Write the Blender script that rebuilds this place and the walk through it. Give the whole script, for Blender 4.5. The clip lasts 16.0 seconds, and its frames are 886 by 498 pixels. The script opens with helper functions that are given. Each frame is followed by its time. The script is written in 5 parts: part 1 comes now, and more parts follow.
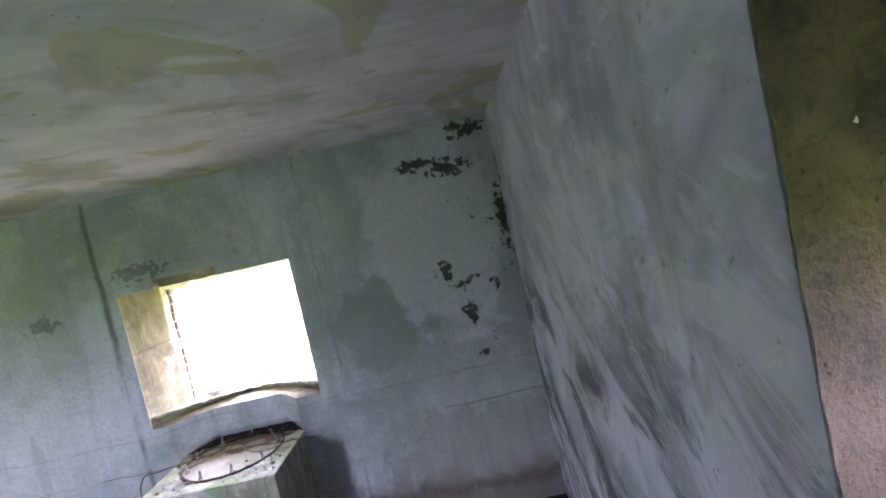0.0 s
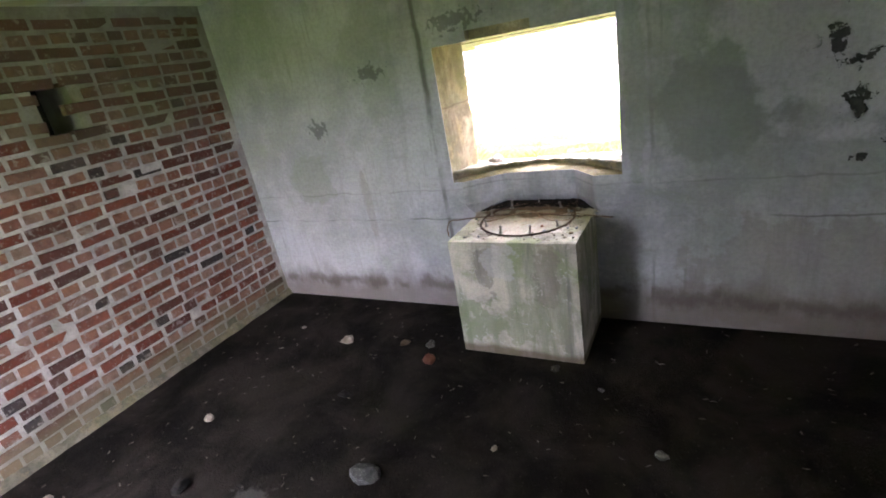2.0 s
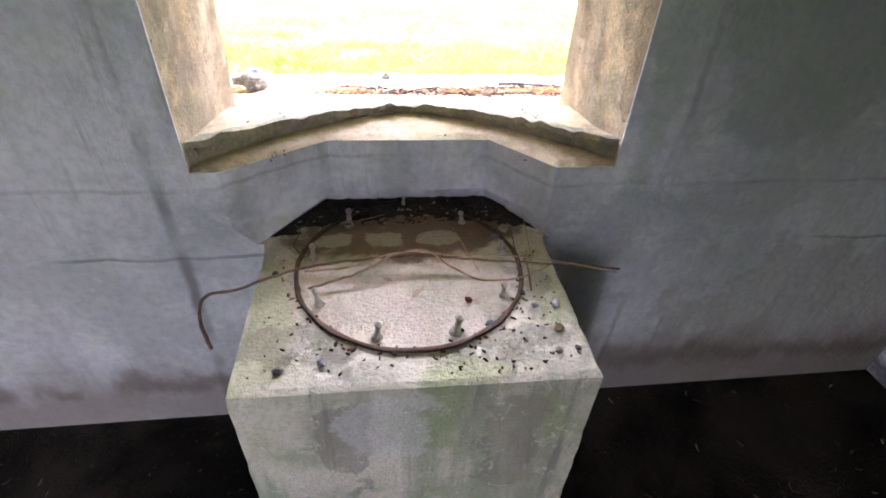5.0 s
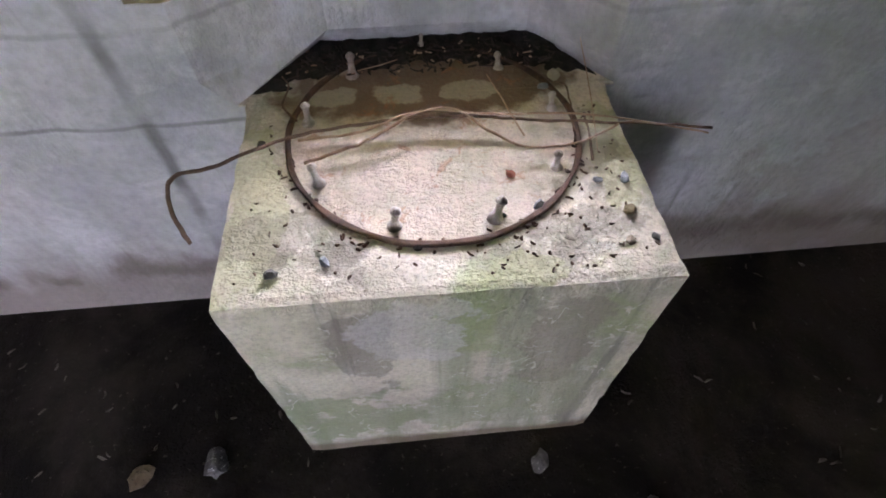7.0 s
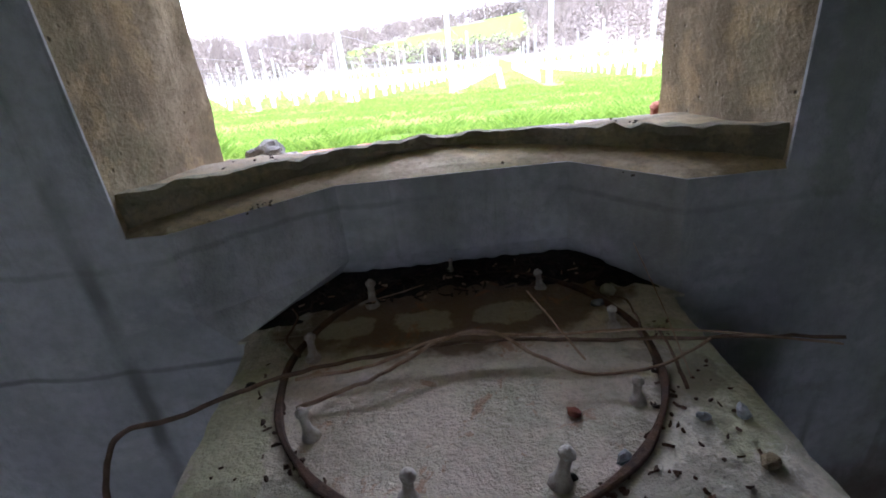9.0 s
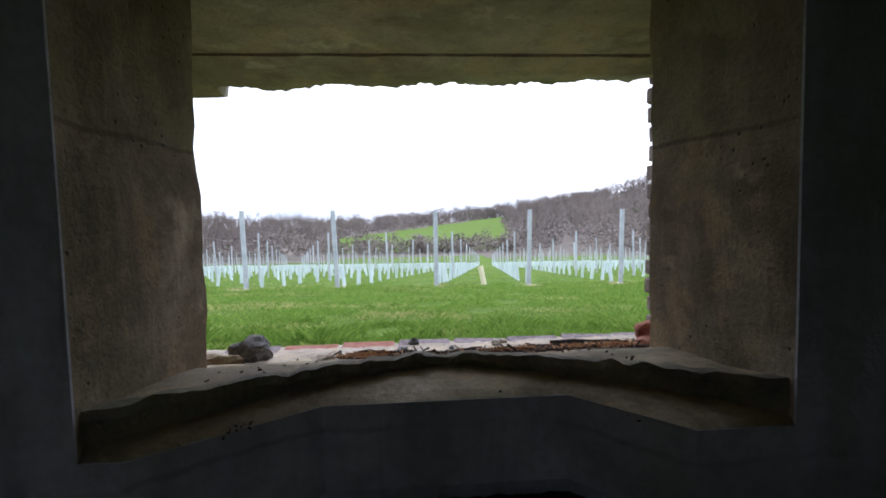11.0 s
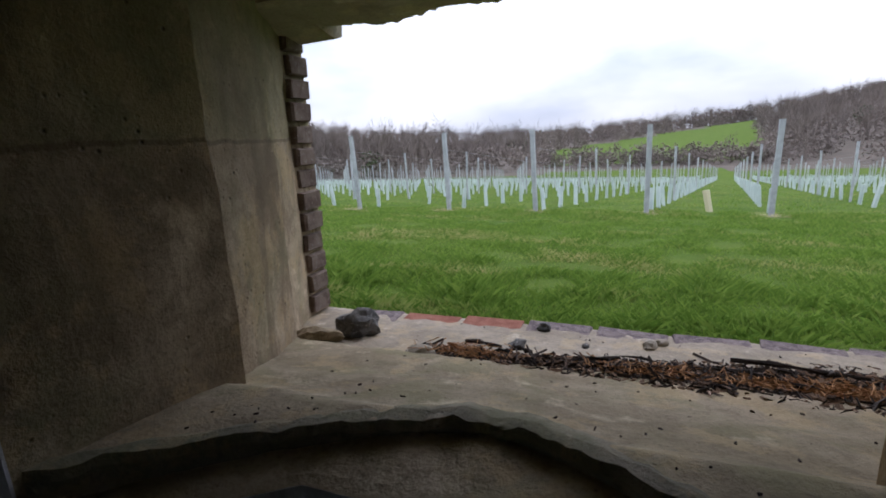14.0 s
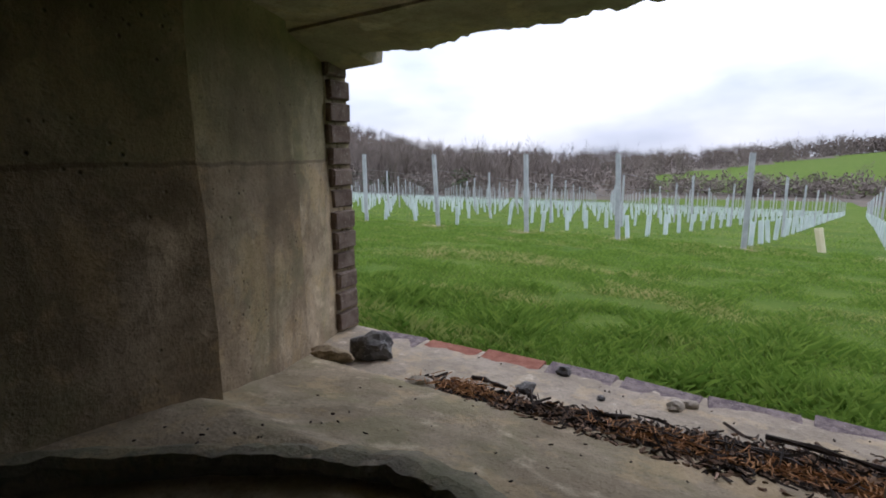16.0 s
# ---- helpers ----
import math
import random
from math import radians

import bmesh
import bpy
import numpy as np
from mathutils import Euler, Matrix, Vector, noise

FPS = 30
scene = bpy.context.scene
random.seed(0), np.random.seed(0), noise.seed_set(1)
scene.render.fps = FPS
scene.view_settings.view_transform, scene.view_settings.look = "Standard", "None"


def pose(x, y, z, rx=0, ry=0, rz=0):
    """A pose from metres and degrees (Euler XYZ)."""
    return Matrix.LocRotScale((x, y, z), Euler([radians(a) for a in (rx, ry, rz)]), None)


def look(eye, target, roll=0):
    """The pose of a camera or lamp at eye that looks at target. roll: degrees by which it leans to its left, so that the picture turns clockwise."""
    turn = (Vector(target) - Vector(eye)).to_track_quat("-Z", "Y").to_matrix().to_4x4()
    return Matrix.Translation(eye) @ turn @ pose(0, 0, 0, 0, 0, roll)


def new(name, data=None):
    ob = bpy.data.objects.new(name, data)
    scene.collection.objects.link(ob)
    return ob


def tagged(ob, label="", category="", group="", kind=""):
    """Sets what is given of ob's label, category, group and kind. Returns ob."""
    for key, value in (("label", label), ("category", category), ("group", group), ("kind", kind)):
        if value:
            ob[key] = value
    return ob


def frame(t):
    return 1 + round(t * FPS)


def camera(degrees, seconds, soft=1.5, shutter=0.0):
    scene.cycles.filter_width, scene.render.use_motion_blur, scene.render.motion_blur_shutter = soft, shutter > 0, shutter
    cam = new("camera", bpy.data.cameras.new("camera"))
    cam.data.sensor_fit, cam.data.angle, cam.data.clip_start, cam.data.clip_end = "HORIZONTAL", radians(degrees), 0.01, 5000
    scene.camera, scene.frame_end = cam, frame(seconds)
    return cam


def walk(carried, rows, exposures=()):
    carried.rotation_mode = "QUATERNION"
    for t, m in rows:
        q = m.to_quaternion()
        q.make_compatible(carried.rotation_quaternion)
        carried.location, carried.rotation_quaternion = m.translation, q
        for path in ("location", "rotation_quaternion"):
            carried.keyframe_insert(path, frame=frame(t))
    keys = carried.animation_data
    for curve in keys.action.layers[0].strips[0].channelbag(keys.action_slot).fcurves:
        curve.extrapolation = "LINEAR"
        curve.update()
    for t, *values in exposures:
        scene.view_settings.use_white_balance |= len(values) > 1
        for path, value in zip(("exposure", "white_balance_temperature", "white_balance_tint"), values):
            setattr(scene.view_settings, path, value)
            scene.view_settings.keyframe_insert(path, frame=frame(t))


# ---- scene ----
cam = camera(84.4, 16.0, soft=1.8)
PATH = [
    (0, (1.504, -2.934, 1.822), (1.48, -0.938, 1.704), -12.7),
    (0.5, (1.444, -2.907, 1.823), (1.034, -0.955, 1.675), -11.5),
    (1, (1.367, -2.893, 1.781), (0.556, -1.098, 1.436), -9.9),
    (1.5, (1.214, -2.843, 1.726), (0.131, -1.314, 1.027), -9.6),
    (2, (0.943, -2.831, 1.745), (0.01, -1.218, 1.017), -10.7),
    (2.5, (0.639, -2.587, 1.709), (-0.17, -0.902, 0.995), -10.0),
    (3, (0.428, -2.245, 1.698), (-0.245, -0.502, 0.985), -12.7),
    (3.5, (0.183, -1.96, 1.665), (-0.191, -0.188, 0.817), -9.8),
    (3.7, (0.121, -1.84, 1.679), (-0.125, -0.067, 0.786), -8.2),
    (5.8, (-0.073, -0.875, 1.411), (0.229, 0.449, -0.057), 7.5),
    (6, (-0.064, -0.87, 1.392), (0.202, 0.379, -0.147), 6.9),
    (6.5, (-0.055, -0.868, 1.382), (0.129, 0.284, -0.243), 3.8),
    (7, (-0.055, -0.877, 1.384), (0.059, 0.292, -0.235), -0.0),
    (7.5, (-0.049, -0.867, 1.367), (0.029, 0.377, -0.198), -2.5),
    (8, (-0.024, -0.849, 1.295), (0.008, 0.456, -0.22), -4.4),
    (8.5, (0.011, -0.808, 1.256), (0.015, 0.694, -0.064), -5.0),
    (9, (-0.019, -0.736, 1.22), (-0.014, 1.076, 0.374), -6.1),
    (9.5, (-0.056, -0.692, 1.256), (0.037, 1.271, 0.881), -5.4),
    (10, (-0.054, -0.706, 1.276), (0.106, 1.284, 1.151), -2.7),
    (12.3, (-0.029, -0.613, 1.338), (0.086, 1.374, 1.147), -0.1),
    (12.5, (-0.013, -0.581, 1.367), (0.072, 1.402, 1.124), -0.3),
    (13, (0.0, -0.49, 1.391), (0.005, 1.469, 0.989), -1.1),
    (13.5, (0.058, -0.395, 1.373), (-0.179, 1.534, 0.9), -3.4),
    (14, (0.206, -0.299, 1.415), (-0.505, 1.516, 0.966), -3.2),
    (14.5, (0.308, -0.223, 1.421), (-0.676, 1.461, 0.982), -1.9),
    (15, (0.337, -0.204, 1.428), (-0.74, 1.427, 1.005), -1.4),
    (15.5, (0.358, -0.182, 1.433), (-0.702, 1.465, 1.031), -1.2),
    (16, (0.37, -0.167, 1.43), (-0.66, 1.509, 1.066), -1.2),
]

# ---- exposure, world, sun ----
EXPOSURES = [(0, 4.35, 5400, 27), (1.0, 3.6, 5900, 27), (1.5, 4.05, 6200, 25), (2.5, 4.0, 6150, 24), (3.5, 3.55, 5950, 23), (5.8, 3.95, 6150, 28), (7.8, 4.0, 6150, 28), (8.5, 3.35, 5950, 24),
             (9.0, 1.8, 5650, 21), (9.5, 0.6, 5500, 19), (10.0, 0.0, 5550, 17), (12.3, -0.3, 5850, 16), (13.0, -0.3, 5850, 16), (14.0, -0.9, 5900, 17), (16.0, -0.95, 5950, 17)]
walk(cam, [(t, look(eye, target, roll)) for t, eye, target, roll in PATH], EXPOSURES)

world = bpy.data.worlds.new("overcast_sky")
scene.world = world
world.use_nodes = True
wt = world.node_tree
wt.nodes.clear()
w_out = wt.nodes.new("ShaderNodeOutputWorld")
w_bg = wt.nodes.new("ShaderNodeBackground")
w_sky = wt.nodes.new("ShaderNodeTexSky")
w_sky.sky_type = "NISHITA"
w_sky.sun_disc = False
w_sky.sun_elevation = radians(48)
w_sky.sun_rotation = radians(20)
w_sky.dust_density = 3.0
w_tex = wt.nodes.new("ShaderNodeTexCoord")
w_map = wt.nodes.new("ShaderNodeMapping")
w_map.inputs["Scale"].default_value = (1.0, 1.0, 2.6)
w_noise = wt.nodes.new("ShaderNodeTexNoise")
w_noise.inputs["Scale"].default_value = 2.4
w_noise.inputs["Detail"].default_value = 5
w_ramp = wt.nodes.new("ShaderNodeMapRange")
w_ramp.inputs["From Min"].default_value = 0.30
w_ramp.inputs["From Max"].default_value = 0.70
w_ramp.inputs["To Min"].default_value = 0.0
w_ramp.inputs["To Max"].default_value = 1.0
w_mix = wt.nodes.new("ShaderNodeMixRGB")
w_mix.inputs["Fac"].default_value = 0.88
w_cloud = wt.nodes.new("ShaderNodeMixRGB")
w_cloud.inputs["Color1"].default_value = (6.2, 7.0, 8.2, 1)
w_cloud.inputs["Color2"].default_value = (13.8, 13.8, 14.1, 1)
# an overcast sky is brighter overhead than at the horizon
w_sep = wt.nodes.new("ShaderNodeSeparateXYZ")
w_up = wt.nodes.new("ShaderNodeMapRange")
w_up.inputs["From Min"].default_value = 0.0
w_up.inputs["From Max"].default_value = 0.75
w_up.inputs["To Min"].default_value = 0.48
w_up.inputs["To Max"].default_value = 1.25
w_grade = wt.nodes.new("ShaderNodeVectorMath")
w_grade.operation = "SCALE"
wt.links.new(w_tex.outputs["Generated"], w_sep.inputs["Vector"])
wt.links.new(w_sep.outputs["Z"], w_up.inputs["Value"])
wt.links.new(w_up.outputs["Result"], w_grade.inputs["Scale"])
wt.links.new(w_tex.outputs["Generated"], w_map.inputs["Vector"])
wt.links.new(w_map.outputs["Vector"], w_noise.inputs["Vector"])
wt.links.new(w_noise.outputs["Fac"], w_ramp.inputs["Value"])
wt.links.new(w_ramp.outputs["Result"], w_cloud.inputs["Fac"])
wt.links.new(w_cloud.outputs["Color"], w_mix.inputs["Color2"])
wt.links.new(w_sky.outputs["Color"], w_mix.inputs["Color1"])
wt.links.new(w_mix.outputs["Color"], w_grade.inputs[0])
wt.links.new(w_grade.outputs["Vector"], w_bg.inputs["Color"])
w_bg.inputs["Strength"].default_value = 0.36
wt.links.new(w_bg.outputs["Background"], w_out.inputs["Surface"])

sun_data = bpy.data.lights.new("sun", "SUN")
sun_data.energy, sun_data.angle, sun_data.color = 0.6, radians(16), (1.0, 0.96, 0.9)
sun = new("sun", sun_data)
sun.matrix_world = look((0, 0, 30), (-6, -16, 0))


# ---- material helpers ----
def links(nt, a, b):
    nt.links.new(a, b)


def put(nt, socket, value):
    """Sets a socket to a value, or links an output to it."""
    if isinstance(value, bpy.types.NodeSocket):
        nt.links.new(value, socket)
    elif isinstance(value, tuple) and len(value) == 3 and socket.type == "RGBA":
        socket.default_value = (*value, 1)
    else:
        socket.default_value = value


def mixc(nt, fac, a, b, mode="MIX"):
    n = nt.nodes.new("ShaderNodeMixRGB")
    n.blend_type = mode
    put(nt, n.inputs["Fac"], fac)
    put(nt, n.inputs["Color1"], a)
    put(nt, n.inputs["Color2"], b)
    return n.outputs["Color"]


def calc(nt, op, a, b=0.0):
    n = nt.nodes.new("ShaderNodeMath")
    n.operation = op
    n.use_clamp = False
    put(nt, n.inputs[0], a)
    put(nt, n.inputs[1], b)
    return n.outputs["Value"]


def span(nt, v, lo, hi, out0=0.0, out1=1.0):
    n = nt.nodes.new("ShaderNodeMapRange")
    n.interpolation_type = "SMOOTHSTEP"
    put(nt, n.inputs["Value"], v)
    n.inputs["From Min"].default_value, n.inputs["From Max"].default_value = lo, hi
    n.inputs["To Min"].default_value, n.inputs["To Max"].default_value = out0, out1
    return n.outputs["Result"]


def place(nt):
    return nt.nodes.new("ShaderNodeNewGeometry").outputs["Position"]


def scaled(nt, vec, s, shift=(0, 0, 0)):
    n = nt.nodes.new("ShaderNodeMapping")
    put(nt, n.inputs["Vector"], vec)
    n.inputs["Scale"].default_value = s
    n.inputs["Location"].default_value = shift
    return n.outputs["Vector"]


def cloud(nt, vec, scale, detail=4.0, rough=0.55, twist=0.0):
    n = nt.nodes.new("ShaderNodeTexNoise")
    put(nt, n.inputs["Vector"], vec)
    n.inputs["Scale"].default_value, n.inputs["Detail"].default_value = scale, detail
    n.inputs["Roughness"].default_value, n.inputs["Distortion"].default_value = rough, twist
    return n.outputs["Fac"]


def cells(nt, vec, scale):
    n = nt.nodes.new("ShaderNodeTexVoronoi")
    put(nt, n.inputs["Vector"], vec)
    n.inputs["Scale"].default_value = scale
    return n.outputs["Distance"]


def parts_of(nt, vec):
    n = nt.nodes.new("ShaderNodeSeparateXYZ")
    put(nt, n.inputs["Vector"], vec)
    return n.outputs["X"], n.outputs["Y"], n.outputs["Z"]


def blot(nt, vec, centre, radii, ragged=0.5, scale=5.0):
    """A ragged patch round a centre (stain, painted light), 1 inside and 0 outside."""
    n = nt.nodes.new("ShaderNodeMapping")
    n.vector_type = "TEXTURE"
    put(nt, n.inputs["Vector"], vec)
    n.inputs["Location"].default_value = centre
    n.inputs["Scale"].default_value = radii
    d = nt.nodes.new("ShaderNodeVectorMath")
    d.operation = "LENGTH"
    links(nt, n.outputs["Vector"], d.inputs[0])
    wob = calc(nt, "MULTIPLY", calc(nt, "SUBTRACT", cloud(nt, vec, scale, 5, 0.6), 0.5), ragged * 4)
    return span(nt, calc(nt, "ADD", d.outputs["Value"], wob), 0.85, 1.1, 1.0, 0.0)


def begin(name, rough=0.9, metal=0.0):
    m = bpy.data.materials.new(name)
    m.use_nodes = True
    b = m.node_tree.nodes["Principled BSDF"]
    b.inputs["Roughness"].default_value = rough
    b.inputs["Metallic"].default_value = metal
    b.inputs["Specular IOR Level"].default_value = 0.3
    return m, m.node_tree, b


def bump(nt, b, height, strength=0.4, distance=0.01):
    n = nt.nodes.new("ShaderNodeBump")
    n.inputs["Strength"].default_value, n.inputs["Distance"].default_value = strength, distance
    links(nt, height, n.inputs["Height"])
    links(nt, n.outputs["Normal"], b.inputs["Normal"])


# ---- materials ----
def plaster_material():
    """Grey-blue limewashed concrete, algae stained, with streaks, seams and mould."""
    m, nt, b = begin("limewashed_concrete", 0.88)
    p = place(nt)
    x, y, z = parts_of(nt, p)
    big = cloud(nt, p, 1.3, 5, 0.6, 0.4)
    mid = cloud(nt, p, 5.0, 6, 0.65)
    fine = cloud(nt, p, 42.0, 4, 0.6)
    streak = cloud(nt, scaled(nt, p, (9, 9, 0.8)), 1.0, 5, 0.6, 0.3)
    thin = cloud(nt, scaled(nt, p, (26, 26, 1.3)), 1.0, 4, 0.6, 0.5)
    c = mixc(nt, span(nt, big, 0.38, 0.62), (0.36, 0.37, 0.39), (0.58, 0.58, 0.62))
    mott = cloud(nt, p, 3.3, 7, 0.72, 0.25)
    c = mixc(nt, span(nt, mott, 0.48, 0.64, 0, 0.32), c, (0.27, 0.285, 0.28))
    c = mixc(nt, span(nt, cloud(nt, scaled(nt, p, (1, 1, 1.6), (3, 8, 2)), 6.5, 7, 0.7, 0.25), 0.52, 0.62, 0, 0.28), c, (0.68, 0.67, 0.69))
    c = mixc(nt, span(nt, streak, 0.50, 0.72, 0, 0.5), c, (0.30, 0.31, 0.29))
    c = mixc(nt, calc(nt, "MULTIPLY", span(nt, thin, 0.58, 0.7, 0, 0.6), span(nt, big, 0.42, 0.6)), c, (0.24, 0.25, 0.23))
    c = mixc(nt, span(nt, mid, 0.55, 0.75, 0, 0.55), c, (0.58, 0.58, 0.60))
    green = cloud(nt, scaled(nt, p, (1, 1, 1), (7, 3, 1)), 2.3, 5, 0.6, 0.6)
    c = mixc(nt, span(nt, green, 0.56, 0.7, 0, 0.5), c, (0.30, 0.34, 0.25))
    for cx, cz, rx, rz, tone, amount in ((-1.75, 1.02, 0.22, 0.2, (0.25, 0.29, 0.19), 0.6), (-1.25, 0.85, 0.035, 0.3, (0.30, 0.25, 0.20), 0.5), (-0.95, 1.55, 0.14, 0.16, (0.30, 0.34, 0.26), 0.5),
                                         (0.62, 1.5, 0.05, 0.6, (0.33, 0.37, 0.30), 0.5)):
        k = blot(nt, p, (cx, 0, cz), (rx, 0.4, rz), 0.6, 7.0)
        c = mixc(nt, calc(nt, "MULTIPLY", k, amount), c, tone)
    # algae film east of the opening, browner low down; pinkish lime wash to the west
    side = calc(nt, "ADD", x, calc(nt, "MULTIPLY", calc(nt, "SUBTRACT", cloud(nt, p, 1.9, 6, 0.65, 0.4), 0.5), 1.3))
    c = mixc(nt, span(nt, side, 0.45, 0.95, 0, 0.42), c, (0.30, 0.325, 0.27))
    c = mixc(nt, span(nt, side, -1.0, -0.3, 0.35, 0.0), c, (0.58, 0.555, 0.57))
    brownish = calc(nt, "MULTIPLY", blot(nt, p, (1.55, 0, 0.35), (0.75, 0.5, 0.34), 0.8, 4.5), 0.35)
    c = mixc(nt, brownish, c, (0.20, 0.165, 0.115))
    # darker ragged flake patch beside the embrasure
    flake = blot(nt, p, (1.02, 0, 1.28), (0.30, 1, 0.30), 0.55, 3.5)
    c = mixc(nt, calc(nt, "MULTIPLY", flake, 0.62), c, (0.23, 0.26, 0.23))
    flake2 = blot(nt, p, (1.05, 0, 1.72), (0.26, 1, 0.22), 0.6, 3.0)
    c = mixc(nt, calc(nt, "MULTIPLY", flake2, 0.4), c, (0.33, 0.37, 0.31))
    # pale limewash high in the corner
    pale = blot(nt, p, (1.45, 0, 1.75), (0.42, 1, 0.62), 0.4, 4.0)
    c = mixc(nt, calc(nt, "MULTIPLY", pale, 0.55), c, (0.66, 0.66, 0.70))
    # mould blots
    spots = span(nt, cloud(nt, p, 10.0, 6, 0.72, 0.8), 0.60, 0.635)
    zone = blot(nt, p, (1.62, 0, 1.62), (0.24, 0.5, 0.62), 0.5, 3.0)
    c = mixc(nt, calc(nt, "MULTIPLY", spots, zone), c, (0.025, 0.025, 0.022))
    for cx, cz, rx, rz in ((1.553, 1.235, 0.05, 0.06), (1.75, 2.315, 0.11, 0.05), (1.42, 2.17, 0.13, 0.035), (1.60, 2.12, 0.12, 0.05),
                           (1.46, 1.50, 0.035, 0.075), (1.86, 1.75, 0.03, 0.22), (-1.55, 1.40, 0.07, 0.06), (-1.0, 1.72, 0.10, 0.05),
                           (-0.35, 1.92, 0.16, 0.05), (1.55, 1.42, 0.05, 0.02), (1.58, 0.98, 0.03, 0.02)):
        k = blot(nt, p, (cx, 0, cz), (rx * 0.9, 0.4, rz * 0.9), 1.5, 24.0)
        c = mixc(nt, calc(nt, "MULTIPLY", k, 0.93 if cx > 1 else 0.5), c, (0.022, 0.022, 0.020))
    # pour seams and drips
    wob = calc(nt, "MULTIPLY", calc(nt, "SUBTRACT", cloud(nt, p, 3.0, 4), 0.5), 0.07)
    for axis, at, width, amount in ((x, -0.60, 0.012, 0.75), (x, 0.70, 0.007, 0.3), (z, 0.695, 0.004, 0.6), (z, 0.905, 0.004, 0.3)):
        d = calc(nt, "ABSOLUTE", calc(nt, "SUBTRACT", calc(nt, "ADD", axis, wob), at))
        keep = span(nt, cloud(nt, p, 2.2, 3), 0.38, 0.55)
        c = mixc(nt, calc(nt, "MULTIPLY", span(nt, d, width * 0.4, width * 2.2, amount, 0.0), keep), c, (0.10, 0.10, 0.085))
    # earth splashed on the foot of the wall
    foot = calc(nt, "ADD", z, calc(nt, "MULTIPLY", calc(nt, "SUBTRACT", cloud(nt, scaled(nt, p, (3, 3, 1)), 2.0, 5), 0.5), 0.35))
    c = mixc(nt, span(nt, foot, 0.10, 0.36, 0.75, 0.0), c, (0.15, 0.115, 0.085))
    band = calc(nt, "ABSOLUTE", calc(nt, "SUBTRACT", z, calc(nt, "ADD", 0.17, calc(nt, "MULTIPLY", calc(nt, "SUBTRACT", cloud(nt, scaled(nt, p, (1, 1, 0.6)), 3.0, 6, 0.7), 0.5), 0.34))))
    gap = span(nt, cloud(nt, scaled(nt, p, (1, 1, 0.4), (2, 2, 2)), 3.2, 5, 0.6), 0.42, 0.52)
    c = mixc(nt, calc(nt, "MULTIPLY", span(nt, band, 0.005, 0.075, 0.65, 0.0), gap), c, (0.10, 0.07, 0.052))
    c = mixc(nt, span(nt, fine, 0.35, 0.7, 0, 0.22), c, (0.16, 0.16, 0.15))
    links(nt, c, b.inputs["Base Color"])
    bump(nt, b, calc(nt, "ADD", calc(nt, "MULTIPLY", mid, 1.6), calc(nt, "ADD", fine, streak)), 0.45, 0.012)
    return m


def smeared_material():
    """Grey limewash rubbed thin, with chalky smears and dark slanting runs."""
    m, nt, b = begin("smeared_limewash", 0.86)
    p = place(nt)
    turn = nt.nodes.new("ShaderNodeMapping")
    put(nt, turn.inputs["Vector"], p)
    turn.inputs["Rotation"].default_value = (radians(-26), 0, 0)
    slant = turn.outputs["Vector"]
    c = mixc(nt, span(nt, cloud(nt, p, 1.7, 6, 0.62, 0.5), 0.36, 0.62), (0.42, 0.435, 0.46), (0.72, 0.73, 0.78))
    up = cloud(nt, scaled(nt, p, (6, 6, 1.0)), 1.0, 6, 0.68, 0.6)
    c = mixc(nt, span(nt, up, 0.48, 0.66, 0, 0.6), c, (0.66, 0.66, 0.70))
    c = mixc(nt, span(nt, cloud(nt, scaled(nt, p, (4, 4, 0.7), (3, 1, 7)), 1.0, 5, 0.6, 0.4), 0.52, 0.68, 0, 0.5), c, (0.30, 0.34, 0.25))
    run = cloud(nt, scaled(nt, slant, (1.6, 1.5, 3.4)), 1.2, 8, 0.7, 0.9)
    x, y, z = parts_of(nt, p)
    low = span(nt, calc(nt, "ADD", z, calc(nt, "MULTIPLY", calc(nt, "SUBTRACT", cloud(nt, p, 2.0, 5, 0.6), 0.5), 1.0)), 1.1, 1.75, 1.0, 0.25)
    c = mixc(nt, calc(nt, "MULTIPLY", span(nt, run, 0.46, 0.60, 0, 0.85), low), c, (0.085, 0.085, 0.09))
    chalk = cloud(nt, scaled(nt, slant, (3, 2.0, 4.5), (5, 5, 5)), 1.3, 8, 0.74, 0.9)
    c = mixc(nt, span(nt, chalk, 0.54, 0.64, 0, 0.6), c, (0.78, 0.78, 0.82))
    rust = cloud(nt, scaled(nt, p, (2, 2, 1.2), (9, 4, 2)), 2.0, 5, 0.6, 0.5)
    c = mixc(nt, span(nt, rust, 0.60, 0.70, 0, 0.4), c, (0.27, 0.20, 0.16))
    scuff = cloud(nt, p, 22.0, 6, 0.72)
    c = mixc(nt, span(nt, scuff, 0.60, 0.68, 0, 0.5), c, (0.13, 0.13, 0.13))
    mould = calc(nt, "MULTIPLY", span(nt, cloud(nt, p, 9.0, 6, 0.7, 0.8), 0.52, 0.58), blot(nt, p, (1.885, 0.0, 1.7), (1, 0.07, 0.9), 0.4, 4.0))
    c = mixc(nt, calc(nt, "MULTIPLY", mould, 0.9), c, (0.03, 0.03, 0.027))
    links(nt, c, b.inputs["Base Color"])
    bump(nt, b, calc(nt, "ADD", calc(nt, "MULTIPLY", run, 1.5), calc(nt, "ADD", scuff, chalk)), 0.6, 0.014)
    return m


